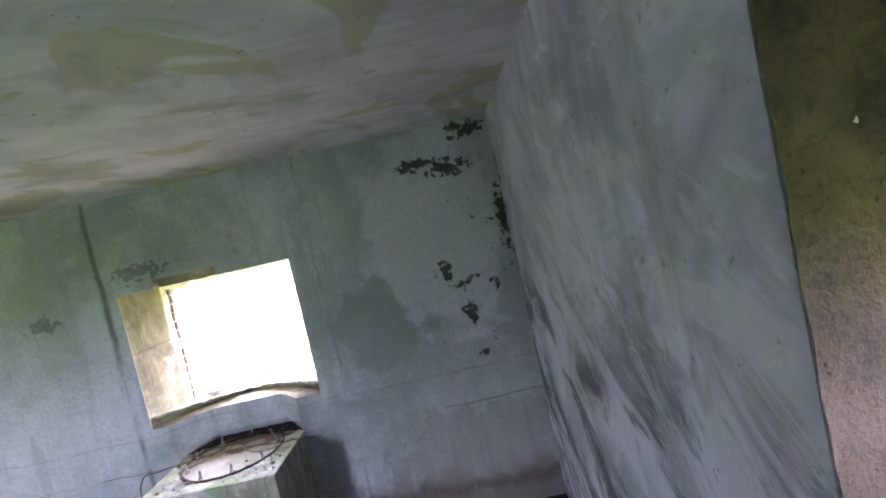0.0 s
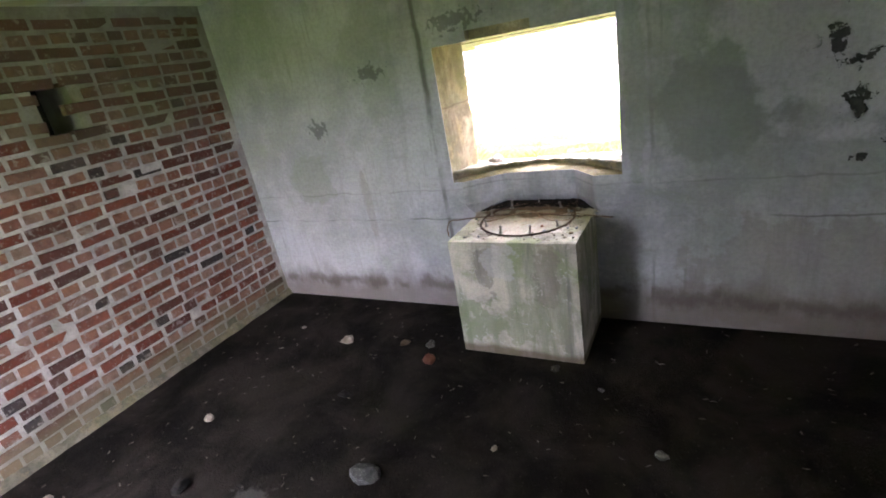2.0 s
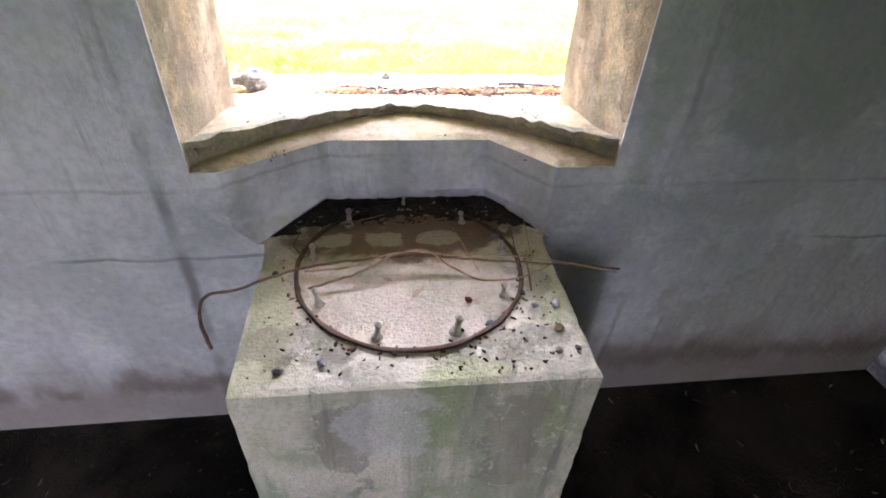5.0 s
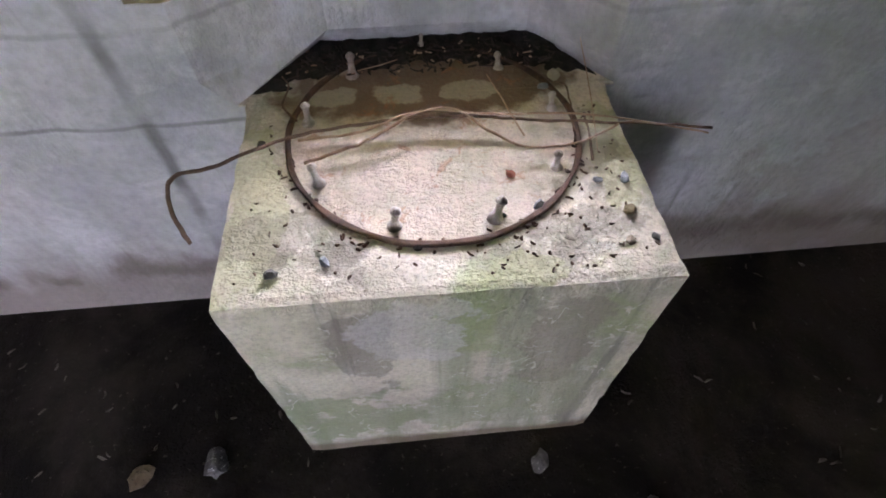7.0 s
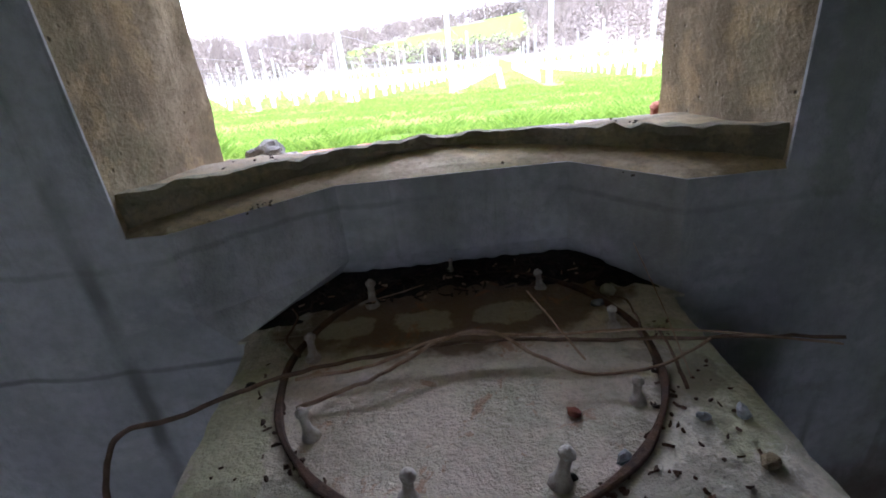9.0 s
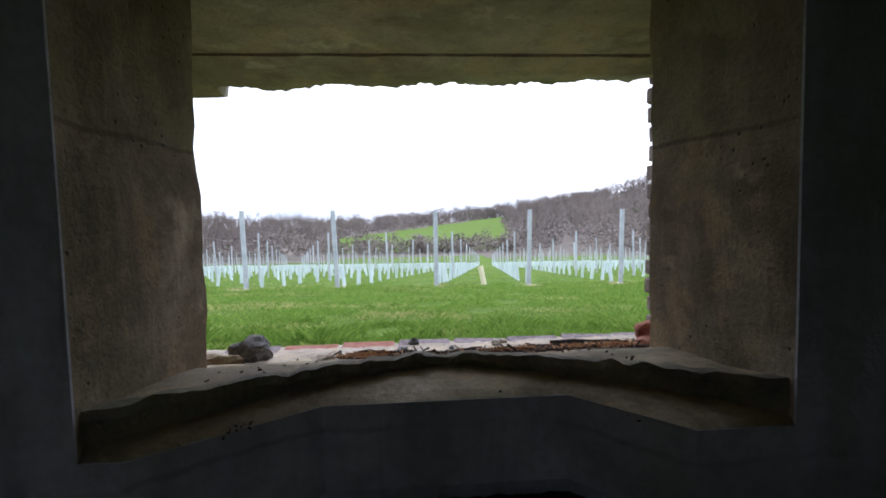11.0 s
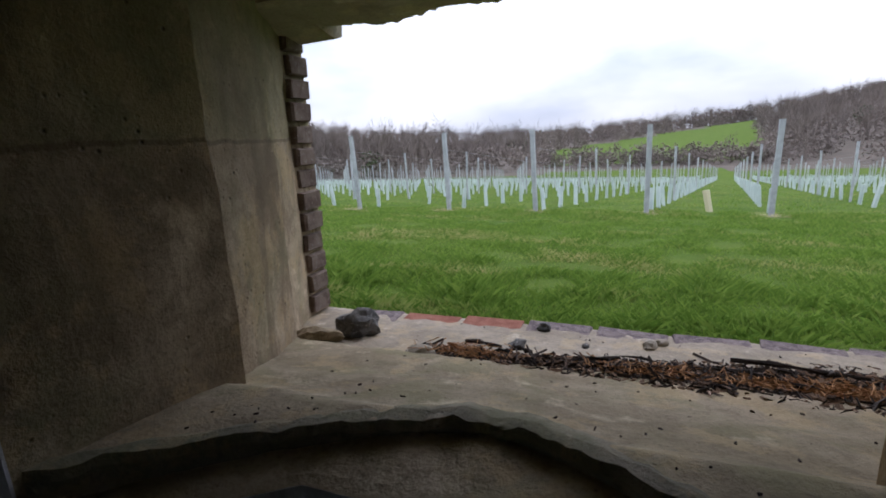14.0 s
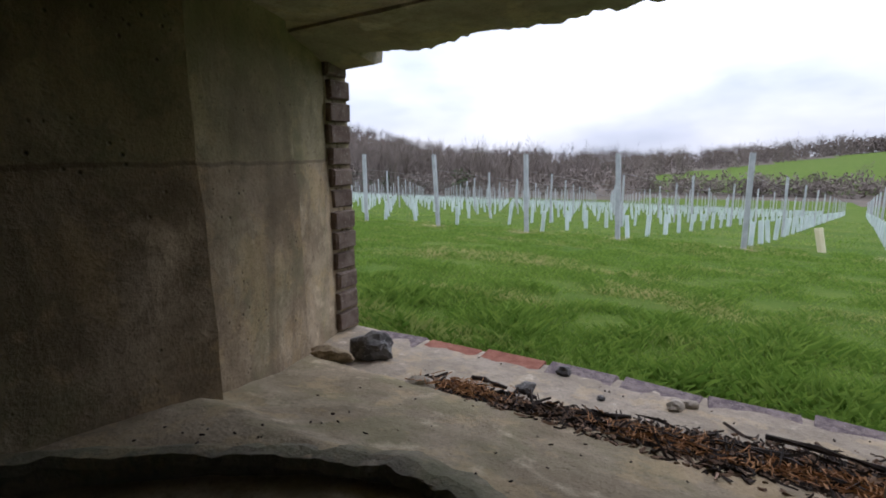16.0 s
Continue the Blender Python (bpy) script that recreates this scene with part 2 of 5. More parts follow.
def concrete_material(name, dark, light, moss, moss_amount=0.5, pits=0.5, scale=1.0, lift=0.0):
    """Bare cast concrete: aggregate, pits, lichen, board marks."""
    m, nt, b = begin(name, 0.93)
    p = place(nt)
    big = cloud(nt, p, 2.6 * scale, 5, 0.6, 0.4)
    mid = cloud(nt, p, 13.0 * scale, 6, 0.68)
    fine = cloud(nt, p, 110.0, 4, 0.7)
    c = mixc(nt, span(nt, big, 0.36, 0.64), dark, light)
    c = mixc(nt, span(nt, mid, 0.42, 0.68, 0, 0.6), c, tuple(v * 0.55 for v in dark))
    g = cloud(nt, scaled(nt, p, (1, 1, 0.8), (4, 9, 2)), 3.4 * scale, 5, 0.62, 0.5)
    c = mixc(nt, span(nt, g, 0.46, 0.66, 0, moss_amount), c, moss)
    board = cloud(nt, scaled(nt, p, (0.35, 0.35, 4.2)), 1.0, 2, 0.5)
    c = mixc(nt, span(nt, board, 0.46, 0.54, 0, 0.3), c, tuple(v * 0.6 for v in dark))
    ochre = cloud(nt, scaled(nt, p, (1, 1, 1), (8, 1, 6)), 5.5 * scale, 6, 0.7)
    c = mixc(nt, span(nt, ochre, 0.50, 0.60, 0, 0.45), c, (light[0] * 1.05, light[1] * 0.95, light[2] * 0.72))
    lich = cloud(nt, scaled(nt, p, (1, 1, 1), (2, 5, 8)), 9.0 * scale, 5, 0.6)
    c = mixc(nt, span(nt, lich, 0.58, 0.72, 0, 0.55), c, tuple(min(0.75, v * 1.5) for v in light))
    if lift:
        px, py, pz = parts_of(nt, p)
        pw = calc(nt, "ADD", pz, calc(nt, "MULTIPLY", calc(nt, "SUBTRACT", cloud(nt, p, 6.0, 4), 0.5), 0.03))
        c = mixc(nt, span(nt, pw, lift, lift + 0.012, 0, 0.45), c, moss)
        c = mixc(nt, span(nt, calc(nt, "ABSOLUTE", calc(nt, "SUBTRACT", pw, lift)), 0.002, 0.007, 0.6, 0.0), c, tuple(v * 0.4 for v in dark))
        stain = cloud(nt, scaled(nt, p, (2.2, 2.2, 0.8), (1, 6, 3)), 1.6, 6, 0.65, 0.5)
        c = mixc(nt, span(nt, stain, 0.46, 0.62, 0, 0.6), c, tuple(v * 0.6 for v in dark))
    pit = span(nt, cells(nt, p, 46.0), 0.0, 0.24, 1.0, 0.0)
    gate = span(nt, cloud(nt, p, 7.0, 5, 0.7), 0.50, 0.60)
    pit = calc(nt, "MULTIPLY", calc(nt, "MULTIPLY", pit, gate), pits)
    c = mixc(nt, pit, c, (0.03, 0.028, 0.022))
    c = mixc(nt, span(nt, fine, 0.48, 0.68, 0, 0.4), c, tuple(v * 0.5 for v in dark))
    links(nt, c, b.inputs["Base Color"])
    h = calc(nt, "ADD", calc(nt, "MULTIPLY", mid, 1.2), calc(nt, "SUBTRACT", calc(nt, "MULTIPLY", fine, 0.7), calc(nt, "MULTIPLY", pit, 1.5)))
    bump(nt, b, h, 0.6, 0.007)
    return m


def pedestal_material():
    """Pale algae-streaked concrete of the gun pedestal, rust-pink inside the ring."""
    m, nt, b = begin("pedestal_concrete", 0.92)
    b.inputs["Specular IOR Level"].default_value = 0.06
    p = place(nt)
    x, y, z = parts_of(nt, p)
    big = cloud(nt, p, 3.2, 5, 0.6, 0.5)
    mid = cloud(nt, p, 14.0, 6, 0.68)
    fine = cloud(nt, p, 120.0, 3, 0.7)
    c = mixc(nt, span(nt, big, 0.36, 0.62), (0.47, 0.435, 0.36), (0.70, 0.64, 0.545))
    c = mixc(nt, span(nt, mid, 0.5, 0.72, 0, 0.6), c, (0.80, 0.75, 0.68))
    drip = cloud(nt, scaled(nt, p, (8, 5, 1.1)), 1.0, 5, 0.62, 0.4)
    c = mixc(nt, span(nt, drip, 0.47, 0.66, 0, 0.75), c, (0.25, 0.28, 0.19))
    drip2 = cloud(nt, scaled(nt, p, (13, 13, 1.4), (3, 1, 5)), 1.0, 5, 0.65, 0.8)
    c = mixc(nt, span(nt, drip2, 0.55, 0.68, 0, 0.65), c, (0.20, 0.20, 0.18))
    g = cloud(nt, scaled(nt, p, (1, 1, 1), (4, 9, 2)), 4.2, 5, 0.62, 0.5)
    c = mixc(nt, span(nt, g, 0.50, 0.66, 0, 0.7), c, (0.32, 0.37, 0.19))
    for ex, ez, rx, rz, tone, amount in ((-0.17, 0.58, 0.055, 0.17, (0.24, 0.215, 0.19), 0.6), (0.20, 0.57, 0.06, 0.2, (0.27, 0.24, 0.20), 0.6), (-0.24, 0.22, 0.13, 0.13, (0.25, 0.30, 0.17), 0.65),
                                         (0.06, 0.22, 0.14, 0.12, (0.28, 0.32, 0.19), 0.55), (0.25, 0.25, 0.09, 0.12, (0.33, 0.33, 0.23), 0.5), (-0.05, 0.62, 0.10, 0.10, (0.66, 0.63, 0.66), 0.45)):
        k = blot(nt, p, (ex, -0.5, ez), (rx, 0.3, rz), 0.8, 11.0)
        c = mixc(nt, calc(nt, "MULTIPLY", k, amount), c, tone)
    vein = calc(nt, "ABSOLUTE", calc(nt, "SUBTRACT", cloud(nt, p, 11.0, 3, 0.5, 0.8), 0.5))
    c = mixc(nt, calc(nt, "MULTIPLY", span(nt, vein, 0.004, 0.014, 0.6, 0.0), span(nt, mid, 0.48, 0.56)), c, (0.74, 0.70, 0.63))
    top = span(nt, z, 0.722, 0.733)
    for ex, ey, rx, ry in ((-0.33, -0.30, 0.06, 0.20), (0.335, -0.20, 0.055, 0.16), (0.12, -0.46, 0.10, 0.03)):
        k = calc(nt, "MULTIPLY", blot(nt, p, (ex, ey, 0.737), (rx, ry, 1), 0.7, 12.0), top)
        c = mixc(nt, calc(nt, "MULTIPLY", k, 0.6), c, (0.42, 0.43, 0.25))
    pink = calc(nt, "MULTIPLY", blot(nt, p, (0, -0.125, 0.737), (0.28, 0.28, 1), 0.06, 9.0), top)
    pinkc = mixc(nt, span(nt, cloud(nt, p, 9.0, 5, 0.65), 0.4, 0.62), (0.60, 0.485, 0.42), (0.50, 0.45, 0.36))
    c = mixc(nt, calc(nt, "MULTIPLY", pink, 0.6), c, pinkc)
    rust = calc(nt, "MULTIPLY", blot(nt, p, (0, 0.02, 0.737), (0.30, 0.13, 1), 0.35, 8.0), top)
    c = mixc(nt, calc(nt, "MULTIPLY", rust, 0.85), c, (0.13, 0.075, 0.05))
    for ex in (-0.20, -0.065, 0.085):
        k = calc(nt, "MULTIPLY", blot(nt, p, (ex, 0.005, 0.737), (0.055, 0.035, 1), 0.4, 18.0), top)
        c = mixc(nt, calc(nt, "MULTIPLY", k, 0.75), c, (0.44, 0.41, 0.32))
    rustbits = calc(nt, "MULTIPLY", span(nt, cloud(nt, p, 16, 5, 0.7, 0.6), 0.58, 0.66, 0, 0.6), pink)
    c = mixc(nt, rustbits, c, (0.34, 0.16, 0.09))
    for ex, ey, rx, ry in ((-0.30, -0.36, 0.12, 0.05), (0.22, -0.38, 0.10, 0.035), (-0.19, -0.40, 0.08, 0.03), (0.30, -0.20, 0.05, 0.10)):
        k = calc(nt, "MULTIPLY", blot(nt, p, (ex, ey, 0.737), (rx, ry, 1), 0.8, 20.0), top)
        c = mixc(nt, calc(nt, "MULTIPLY", k, 0.45), c, (0.16, 0.14, 0.11))
    foot = calc(nt, "ADD", z, calc(nt, "MULTIPLY", calc(nt, "SUBTRACT", cloud(nt, p, 5.0, 4), 0.5), 0.08))
    c = mixc(nt, span(nt, foot, 0.03, 0.07, 0.75, 0.0), c, (0.13, 0.085, 0.05))
    c = mixc(nt, span(nt, fine, 0.42, 0.68, 0, 0.3), c, (0.22, 0.20, 0.17))
    links(nt, c, b.inputs["Base Color"])
    bump(nt, b, calc(nt, "ADD", calc(nt, "MULTIPLY", mid, 1.4), fine), 0.6, 0.010)
    return m


def ceiling_material():
    m, nt, b = begin("ceiling_limewash", 0.9)
    p = place(nt)
    big = cloud(nt, p, 1.6, 5, 0.55, 0.7)
    c = mixc(nt, span(nt, cloud(nt, p, 3.0, 5, 0.6), 0.35, 0.65), (0.60, 0.58, 0.56), (0.76, 0.73, 0.71))
    c = mixc(nt, span(nt, big, 0.53, 0.56, 0, 0.75), c, (0.50, 0.48, 0.28))
    c = mixc(nt, span(nt, cloud(nt, scaled(nt, p, (1, 1, 1), (5, 2, 0)), 2.2, 5, 0.6, 0.8), 0.53, 0.68, 0, 0.65), c, (0.36, 0.38, 0.29))
    boards = cloud(nt, scaled(nt, p, (1.0, 14, 1)), 1.0, 3)
    c = mixc(nt, span(nt, boards, 0.5, 0.7, 0, 0.3), c, (0.40, 0.42, 0.42))
    c = mixc(nt, span(nt, cloud(nt, p, 30, 5, 0.7), 0.66, 0.7, 0, 0.8), c, (0.09, 0.09, 0.08))
    links(nt, c, b.inputs["Base Color"])
    bump(nt, b, calc(nt, "ADD", boards, cloud(nt, p, 12, 5)), 0.35, 0.012)
    return m


def brick_material(name, tones, lime_and_top=0.0):
    m, nt, b = begin(name, 0.9)
    p = place(nt)
    r = nt.nodes.new("ShaderNodeObjectInfo").outputs["Random"]
    isl = nt.nodes.new("ShaderNodeNewGeometry").outputs["Random Per Island"]
    r = calc(nt, "FRACT", calc(nt, "ADD", r, isl))
    ramp = nt.nodes.new("ShaderNodeValToRGB")
    ramp.color_ramp.interpolation = "CONSTANT"
    el = ramp.color_ramp.elements
    while len(el) < len(tones):
        el.new(0.5)
    for e, (at, col) in zip(el, tones):
        e.position, e.color = at, (*col, 1)
    links(nt, r, ramp.inputs["Fac"])
    c = mixc(nt, span(nt, cloud(nt, p, 16, 5, 0.65), 0.40, 0.7, 0, 0.55), ramp.outputs["Color"], (0.10, 0.055, 0.045))
    c = mixc(nt, span(nt, cloud(nt, p, 55, 4, 0.7), 0.56, 0.72, 0, 0.6), c, (0.48, 0.43, 0.39))
    x, y, z = parts_of(nt, p)
    # upper courses turn darker brown, along a ragged lower edge
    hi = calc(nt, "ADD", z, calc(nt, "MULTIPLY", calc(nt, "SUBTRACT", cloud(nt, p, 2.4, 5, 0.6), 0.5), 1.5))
    c = mixc(nt, span(nt, hi, 1.35, 1.75, 0.0, lime_and_top * 1.0), c, (0.19, 0.155, 0.135))
    lime = span(nt, cloud(nt, scaled(nt, p, (1, 1, 1), (4, 4, 4)), 11, 6, 0.7, 0.4), 0.57, 0.66, 0, lime_and_top)
    c = mixc(nt, lime, c, (0.52, 0.47, 0.44))
    low = calc(nt, "ADD", z, calc(nt, "MULTIPLY", calc(nt, "SUBTRACT", cloud(nt, p, 4, 4), 0.5), 0.3))
    c = mixc(nt, span(nt, low, 0.06, 0.30, 0.7 if lime_and_top else 0.0, 0.0), c, (0.21, 0.20, 0.12))
    links(nt, c, b.inputs["Base Color"])
    bump(nt, b, calc(nt, "ADD", cloud(nt, p, 60, 5, 0.7), cloud(nt, p, 14, 4)), 0.6, 0.006)
    return m


def mortar_material():
    m, nt, b = begin("lime_mortar", 0.95)
    p = place(nt)
    c = mixc(nt, span(nt, cloud(nt, p, 7, 5, 0.6), 0.35, 0.65), (0.46, 0.43, 0.41), (0.70, 0.67, 0.65))
    c = mixc(nt, span(nt, cloud(nt, p, 70, 4, 0.7), 0.45, 0.7, 0, 0.4), c, (0.22, 0.20, 0.18))
    x, y, z = parts_of(nt, p)
    c = mixc(nt, span(nt, z, 0.10, 0.32, 0.7, 0.0), c, (0.24, 0.22, 0.14))
    # mortar also turns darker brown high up the wall
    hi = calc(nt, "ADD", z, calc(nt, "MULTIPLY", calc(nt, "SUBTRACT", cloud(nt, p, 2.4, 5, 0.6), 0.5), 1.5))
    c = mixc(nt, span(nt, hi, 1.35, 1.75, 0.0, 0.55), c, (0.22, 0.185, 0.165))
    links(nt, c, b.inputs["Base Color"])
    bump(nt, b, cloud(nt, p, 60, 5, 0.7), 0.6, 0.006)
    return m


def floor_material():
    m, nt, b = begin("earth_covered_concrete_floor", 0.85)
    b.inputs["Specular IOR Level"].default_value = 0.06
    p = place(nt)
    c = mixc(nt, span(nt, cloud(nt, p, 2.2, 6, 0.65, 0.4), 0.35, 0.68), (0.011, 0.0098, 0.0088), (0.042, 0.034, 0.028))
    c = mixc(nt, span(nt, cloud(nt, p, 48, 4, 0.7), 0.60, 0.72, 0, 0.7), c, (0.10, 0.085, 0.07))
    # pool of entrance light, painted into the floor colour
    pale = blot(nt, p, (-0.75, -1.95, 0), (0.35, 0.16, 1), 0.6, 6.0)
    c = mixc(nt, calc(nt, "MULTIPLY", pale, 0.55), c, (0.15, 0.14, 0.125))
    links(nt, c, b.inputs["Base Color"])
    bump(nt, b, calc(nt, "ADD", cloud(nt, p, 9, 6, 0.6), cloud(nt, p, 70, 4, 0.7)), 0.7, 0.015)
    return m


def plain_material(name, a, bcol, scale, rough=0.85, metal=0.0, relief=0.4, speck=None):
    m, nt, b = begin(name, rough, metal)
    p = place(nt)
    isl = nt.nodes.new("ShaderNodeNewGeometry").outputs["Random Per Island"]
    c = mixc(nt, span(nt, cloud(nt, p, scale, 5, 0.65, 0.3), 0.36, 0.64), a, bcol)
    c = mixc(nt, calc(nt, "MULTIPLY", isl, 0.45), c, tuple(v * 0.5 for v in a))
    if speck:
        c = mixc(nt, span(nt, cloud(nt, p, scale * 5, 4, 0.7), 0.58, 0.66, 0, 0.7), c, speck)
    links(nt, c, b.inputs["Base Color"])
    bump(nt, b, cloud(nt, p, scale * 3, 5, 0.7), relief, 0.005)
    return m


def meadow_material():
    m, nt, b = begin("meadow_turf", 0.95)
    b.inputs["Specular IOR Level"].default_value = 0.06
    p = place(nt)
    c = mixc(nt, span(nt, cloud(nt, p, 0.8, 6, 0.65), 0.35, 0.65), (0.06, 0.105, 0.014), (0.10, 0.14, 0.024))
    c = mixc(nt, span(nt, cloud(nt, scaled(nt, p, (0.5, 1.3, 1)), 1.2, 6, 0.7, 0.5), 0.5, 0.7, 0, 0.6), c, (0.11, 0.115, 0.03))
    c = mixc(nt, span(nt, cloud(nt, p, 26, 4, 0.7), 0.45, 0.7, 0, 0.6), c, (0.05, 0.10, 0.015))
    links(nt, c, b.inputs["Base Color"])
    bump(nt, b, cloud(nt, p, 24, 5, 0.7), 0.8, 0.04)
    return m


def grass_material():
    m, nt, b = begin("grass_blades", 0.6)
    p = place(nt)
    isl = nt.nodes.new("ShaderNodeNewGeometry").outputs["Random Per Island"]
    c = mixc(nt, isl, (0.085, 0.165, 0.02), (0.21, 0.31, 0.055))
    straw = calc(nt, "MULTIPLY", span(nt, cloud(nt, scaled(nt, p, (0.5, 1.3, 1)), 1.2, 6, 0.7, 0.5), 0.5, 0.66), span(nt, isl, 0.3, 0.6))
    c = mixc(nt, calc(nt, "MULTIPLY", straw, 0.85), c, (0.44, 0.39, 0.17))
    links(nt, c, b.inputs["Base Color"])
    thin = nt.nodes.new("ShaderNodeBsdfTranslucent")
    links(nt, c, thin.inputs["Color"])
    both = nt.nodes.new("ShaderNodeMixShader")
    both.inputs["Fac"].default_value = 0.5
    links(nt, b.outputs["BSDF"], both.inputs[1])
    links(nt, thin.outputs["BSDF"], both.inputs[2])
    links(nt, both.outputs["Shader"], nt.nodes["Material Output"].inputs["Surface"])
    return m


MAT = {
    "plaster": plaster_material(),
    "smeared": smeared_material(),
    "jamb": concrete_material("embrasure_concrete", (0.24, 0.18, 0.11), (0.47, 0.375, 0.255), (0.20, 0.20, 0.10), 0.5, 1.0, 1.0, 1.43),
    "sill": concrete_material("weathered_sill_concrete", (0.29, 0.235, 0.15), (0.46, 0.38, 0.27), (0.23, 0.22, 0.11), 0.6, 0.45, 1.3),
    "sill_outer": concrete_material("smooth_outer_sill_mortar", (0.31, 0.26, 0.195), (0.45, 0.38, 0.295), (0.30, 0.255, 0.18), 0.4, 0.2, 1.8),
    "lip": concrete_material("mossy_broken_concrete", (0.19, 0.175, 0.125), (0.34, 0.30, 0.225), (0.18, 0.18, 0.09), 0.6, 0.5, 1.5),
    "lintel": concrete_material("stained_lintel_concrete", (0.32, 0.28, 0.20), (0.52, 0.46, 0.35), (0.34, 0.34, 0.24), 0.5, 0.4, 0.8),
    "pedestal": pedestal_material(),
    "ceiling": ceiling_material(),
    "brick": brick_material("old_red_brick", ((0.0, (0.20, 0.055, 0.035)), (0.25, (0.25, 0.085, 0.055)), (0.45, (0.14, 0.050, 0.038)), (0.62, (0.30, 0.105, 0.065)), (0.75, (0.10, 0.045, 0.038)), (0.86, (0.27, 0.14, 0.105)), (0.94, (0.05, 0.042, 0.045))), 0.5),
    "brick_pale": brick_material("pale_header_brick", ((0.0, (0.33, 0.165, 0.12)), (0.22, (0.38, 0.235, 0.18)), (0.42, (0.27, 0.12, 0.085)), (0.6, (0.32, 0.205, 0.16)), (0.75, (0.36, 0.17, 0.11)), (0.88, (0.15, 0.075, 0.06)), (0.95, (0.06, 0.05, 0.052))), 0.5),
    "brick_out": plain_material("weathered_outer_brick", (0.13, 0.09, 0.07), (0.24, 0.185, 0.15), 16, 0.92, 0.0, 0.8, (0.30, 0.27, 0.23)),
    "mortar": mortar_material(),
    "floor": floor_material(),
    "brown": concrete_material("brown_stained_render", (0.045, 0.036, 0.031), (0.125, 0.085, 0.066), (0.22, 0.11, 0.065), 0.4, 0.6),
    "iron": plain_material("rusted_iron", (0.075, 0.05, 0.04), (0.15, 0.085, 0.055), 30, 0.8, 0.25, 0.6),
    "bolt": plain_material("pale_corroded_iron", (0.62, 0.58, 0.53), (0.34, 0.27, 0.23), 45, 0.75, 0.1, 0.6, (0.55, 0.52, 0.48)),
    "soil": plain_material("dark_leaf_soil", (0.014, 0.013, 0.011), (0.04, 0.034, 0.028), 40, 0.95, 0.0, 0.9),
    "twig": plain_material("dry_twig", (0.30, 0.19, 0.125), (0.48, 0.36, 0.27), 30, 0.85),
    "vine": plain_material("dark_vine_stem", (0.10, 0.065, 0.045), (0.20, 0.13, 0.09), 30, 0.85),
    "litter": plain_material("dead_leaf_litter", (0.11, 0.07, 0.045), (0.22, 0.135, 0.08), 25, 0.9),
    "litter_dark": plain_material("black_twig_litter", (0.028, 0.022, 0.018), (0.07, 0.05, 0.04), 25, 0.9),
    "stone": plain_material("grey_flint", (0.07, 0.067, 0.065), (0.20, 0.19, 0.18), 22, 0.8, 0.0, 0.8, (0.45, 0.44, 0.42)),
    "stone_pale": plain_material("pale_rubble", (0.34, 0.29, 0.22), (0.50, 0.45, 0.37), 20, 0.9, 0.0, 0.8),
    "wood": plain_material("rotten_wood", (0.20, 0.15, 0.09), (0.38, 0.31, 0.2), 18, 0.9, 0.0, 0.9, (0.05, 0.04, 0.03)),
    "redbrick": plain_material("broken_red_brick", (0.22, 0.075, 0.045), (0.33, 0.14, 0.09), 20, 0.9, 0.0, 0.7),
    "purple": plain_material("weathered_purple_brick", (0.12, 0.092, 0.095), (0.27, 0.215, 0.20), 40, 0.9, 0.0, 0.8, (0.36, 0.32, 0.30)),
    "meadow": meadow_material(),
    "grass": grass_material(),
    "steel": plain_material("galvanised_post", (0.42, 0.44, 0.46), (0.56, 0.58, 0.60), 9, 0.5, 0.35, 0.1),
    "wire": plain_material("trellis_wire", (0.35, 0.36, 0.37), (0.45, 0.46, 0.47), 9, 0.5, 0.4, 0.0),
    "tube": plain_material("vine_guard_plastic", (0.48, 0.56, 0.54), (0.60, 0.67, 0.65), 3, 0.5, 0.0, 0.05),
    "tube_buff": plain_material("faded_vine_guard", (0.62, 0.56, 0.36), (0.70, 0.66, 0.46), 5, 0.6, 0.0, 0.05),
    "branch": plain_material("bare_winter_branches", (0.15, 0.125, 0.108), (0.23, 0.19, 0.16), 0.05, 0.95, 0.0, 0.0),
    "ivy": plain_material("evergreen_foliage", (0.05, 0.075, 0.03), (0.09, 0.11, 0.05), 0.3, 0.9, 0.0, 0.0),
    "leaf_floor": plain_material("woodland_leaf_floor", (0.085, 0.07, 0.055), (0.13, 0.105, 0.08), 0.4, 0.95, 0.0, 0.6),
    "straw": plain_material("dry_straw", (0.42, 0.36, 0.18), (0.55, 0.48, 0.28), 6, 0.9, 0.0, 0.0),
    "needle": plain_material("rusty_dry_needles", (0.32, 0.15, 0.06), (0.48, 0.27, 0.12), 25, 0.9),
    "floor_bits": plain_material("pale_floor_crumbs", (0.05, 0.04, 0.03), (0.17, 0.15, 0.12), 20, 0.9),
    "snail": plain_material("grey_snail_shell", (0.20, 0.22, 0.24), (0.36, 0.38, 0.40), 60, 0.35, 0.0, 0.1),
}

# ---- mesh helpers ----
def mesh_of(name, verts, faces, material, smooth=False):
    me = bpy.data.meshes.new(name)
    me.from_pydata(verts, [], faces)
    me.materials.append(material)
    if smooth:
        me.polygons.foreach_set("use_smooth", [True] * len(me.polygons))
    me.update()
    return me


def part(name, bm, material, parent=None, label="", smooth=False):
    """Links a bmesh as one mesh object under a thing."""
    me = bpy.data.meshes.new(name)
    bmesh.ops.recalc_face_normals(bm, faces=bm.faces)
    bm.to_mesh(me)
    bm.free()
    me.materials.append(material)
    if smooth:
        me.polygons.foreach_set("use_smooth", [True] * len(me.polygons))
    ob = new(name, me)
    if parent:
        ob.parent = parent
    if label:
        ob["label"] = label
    return ob


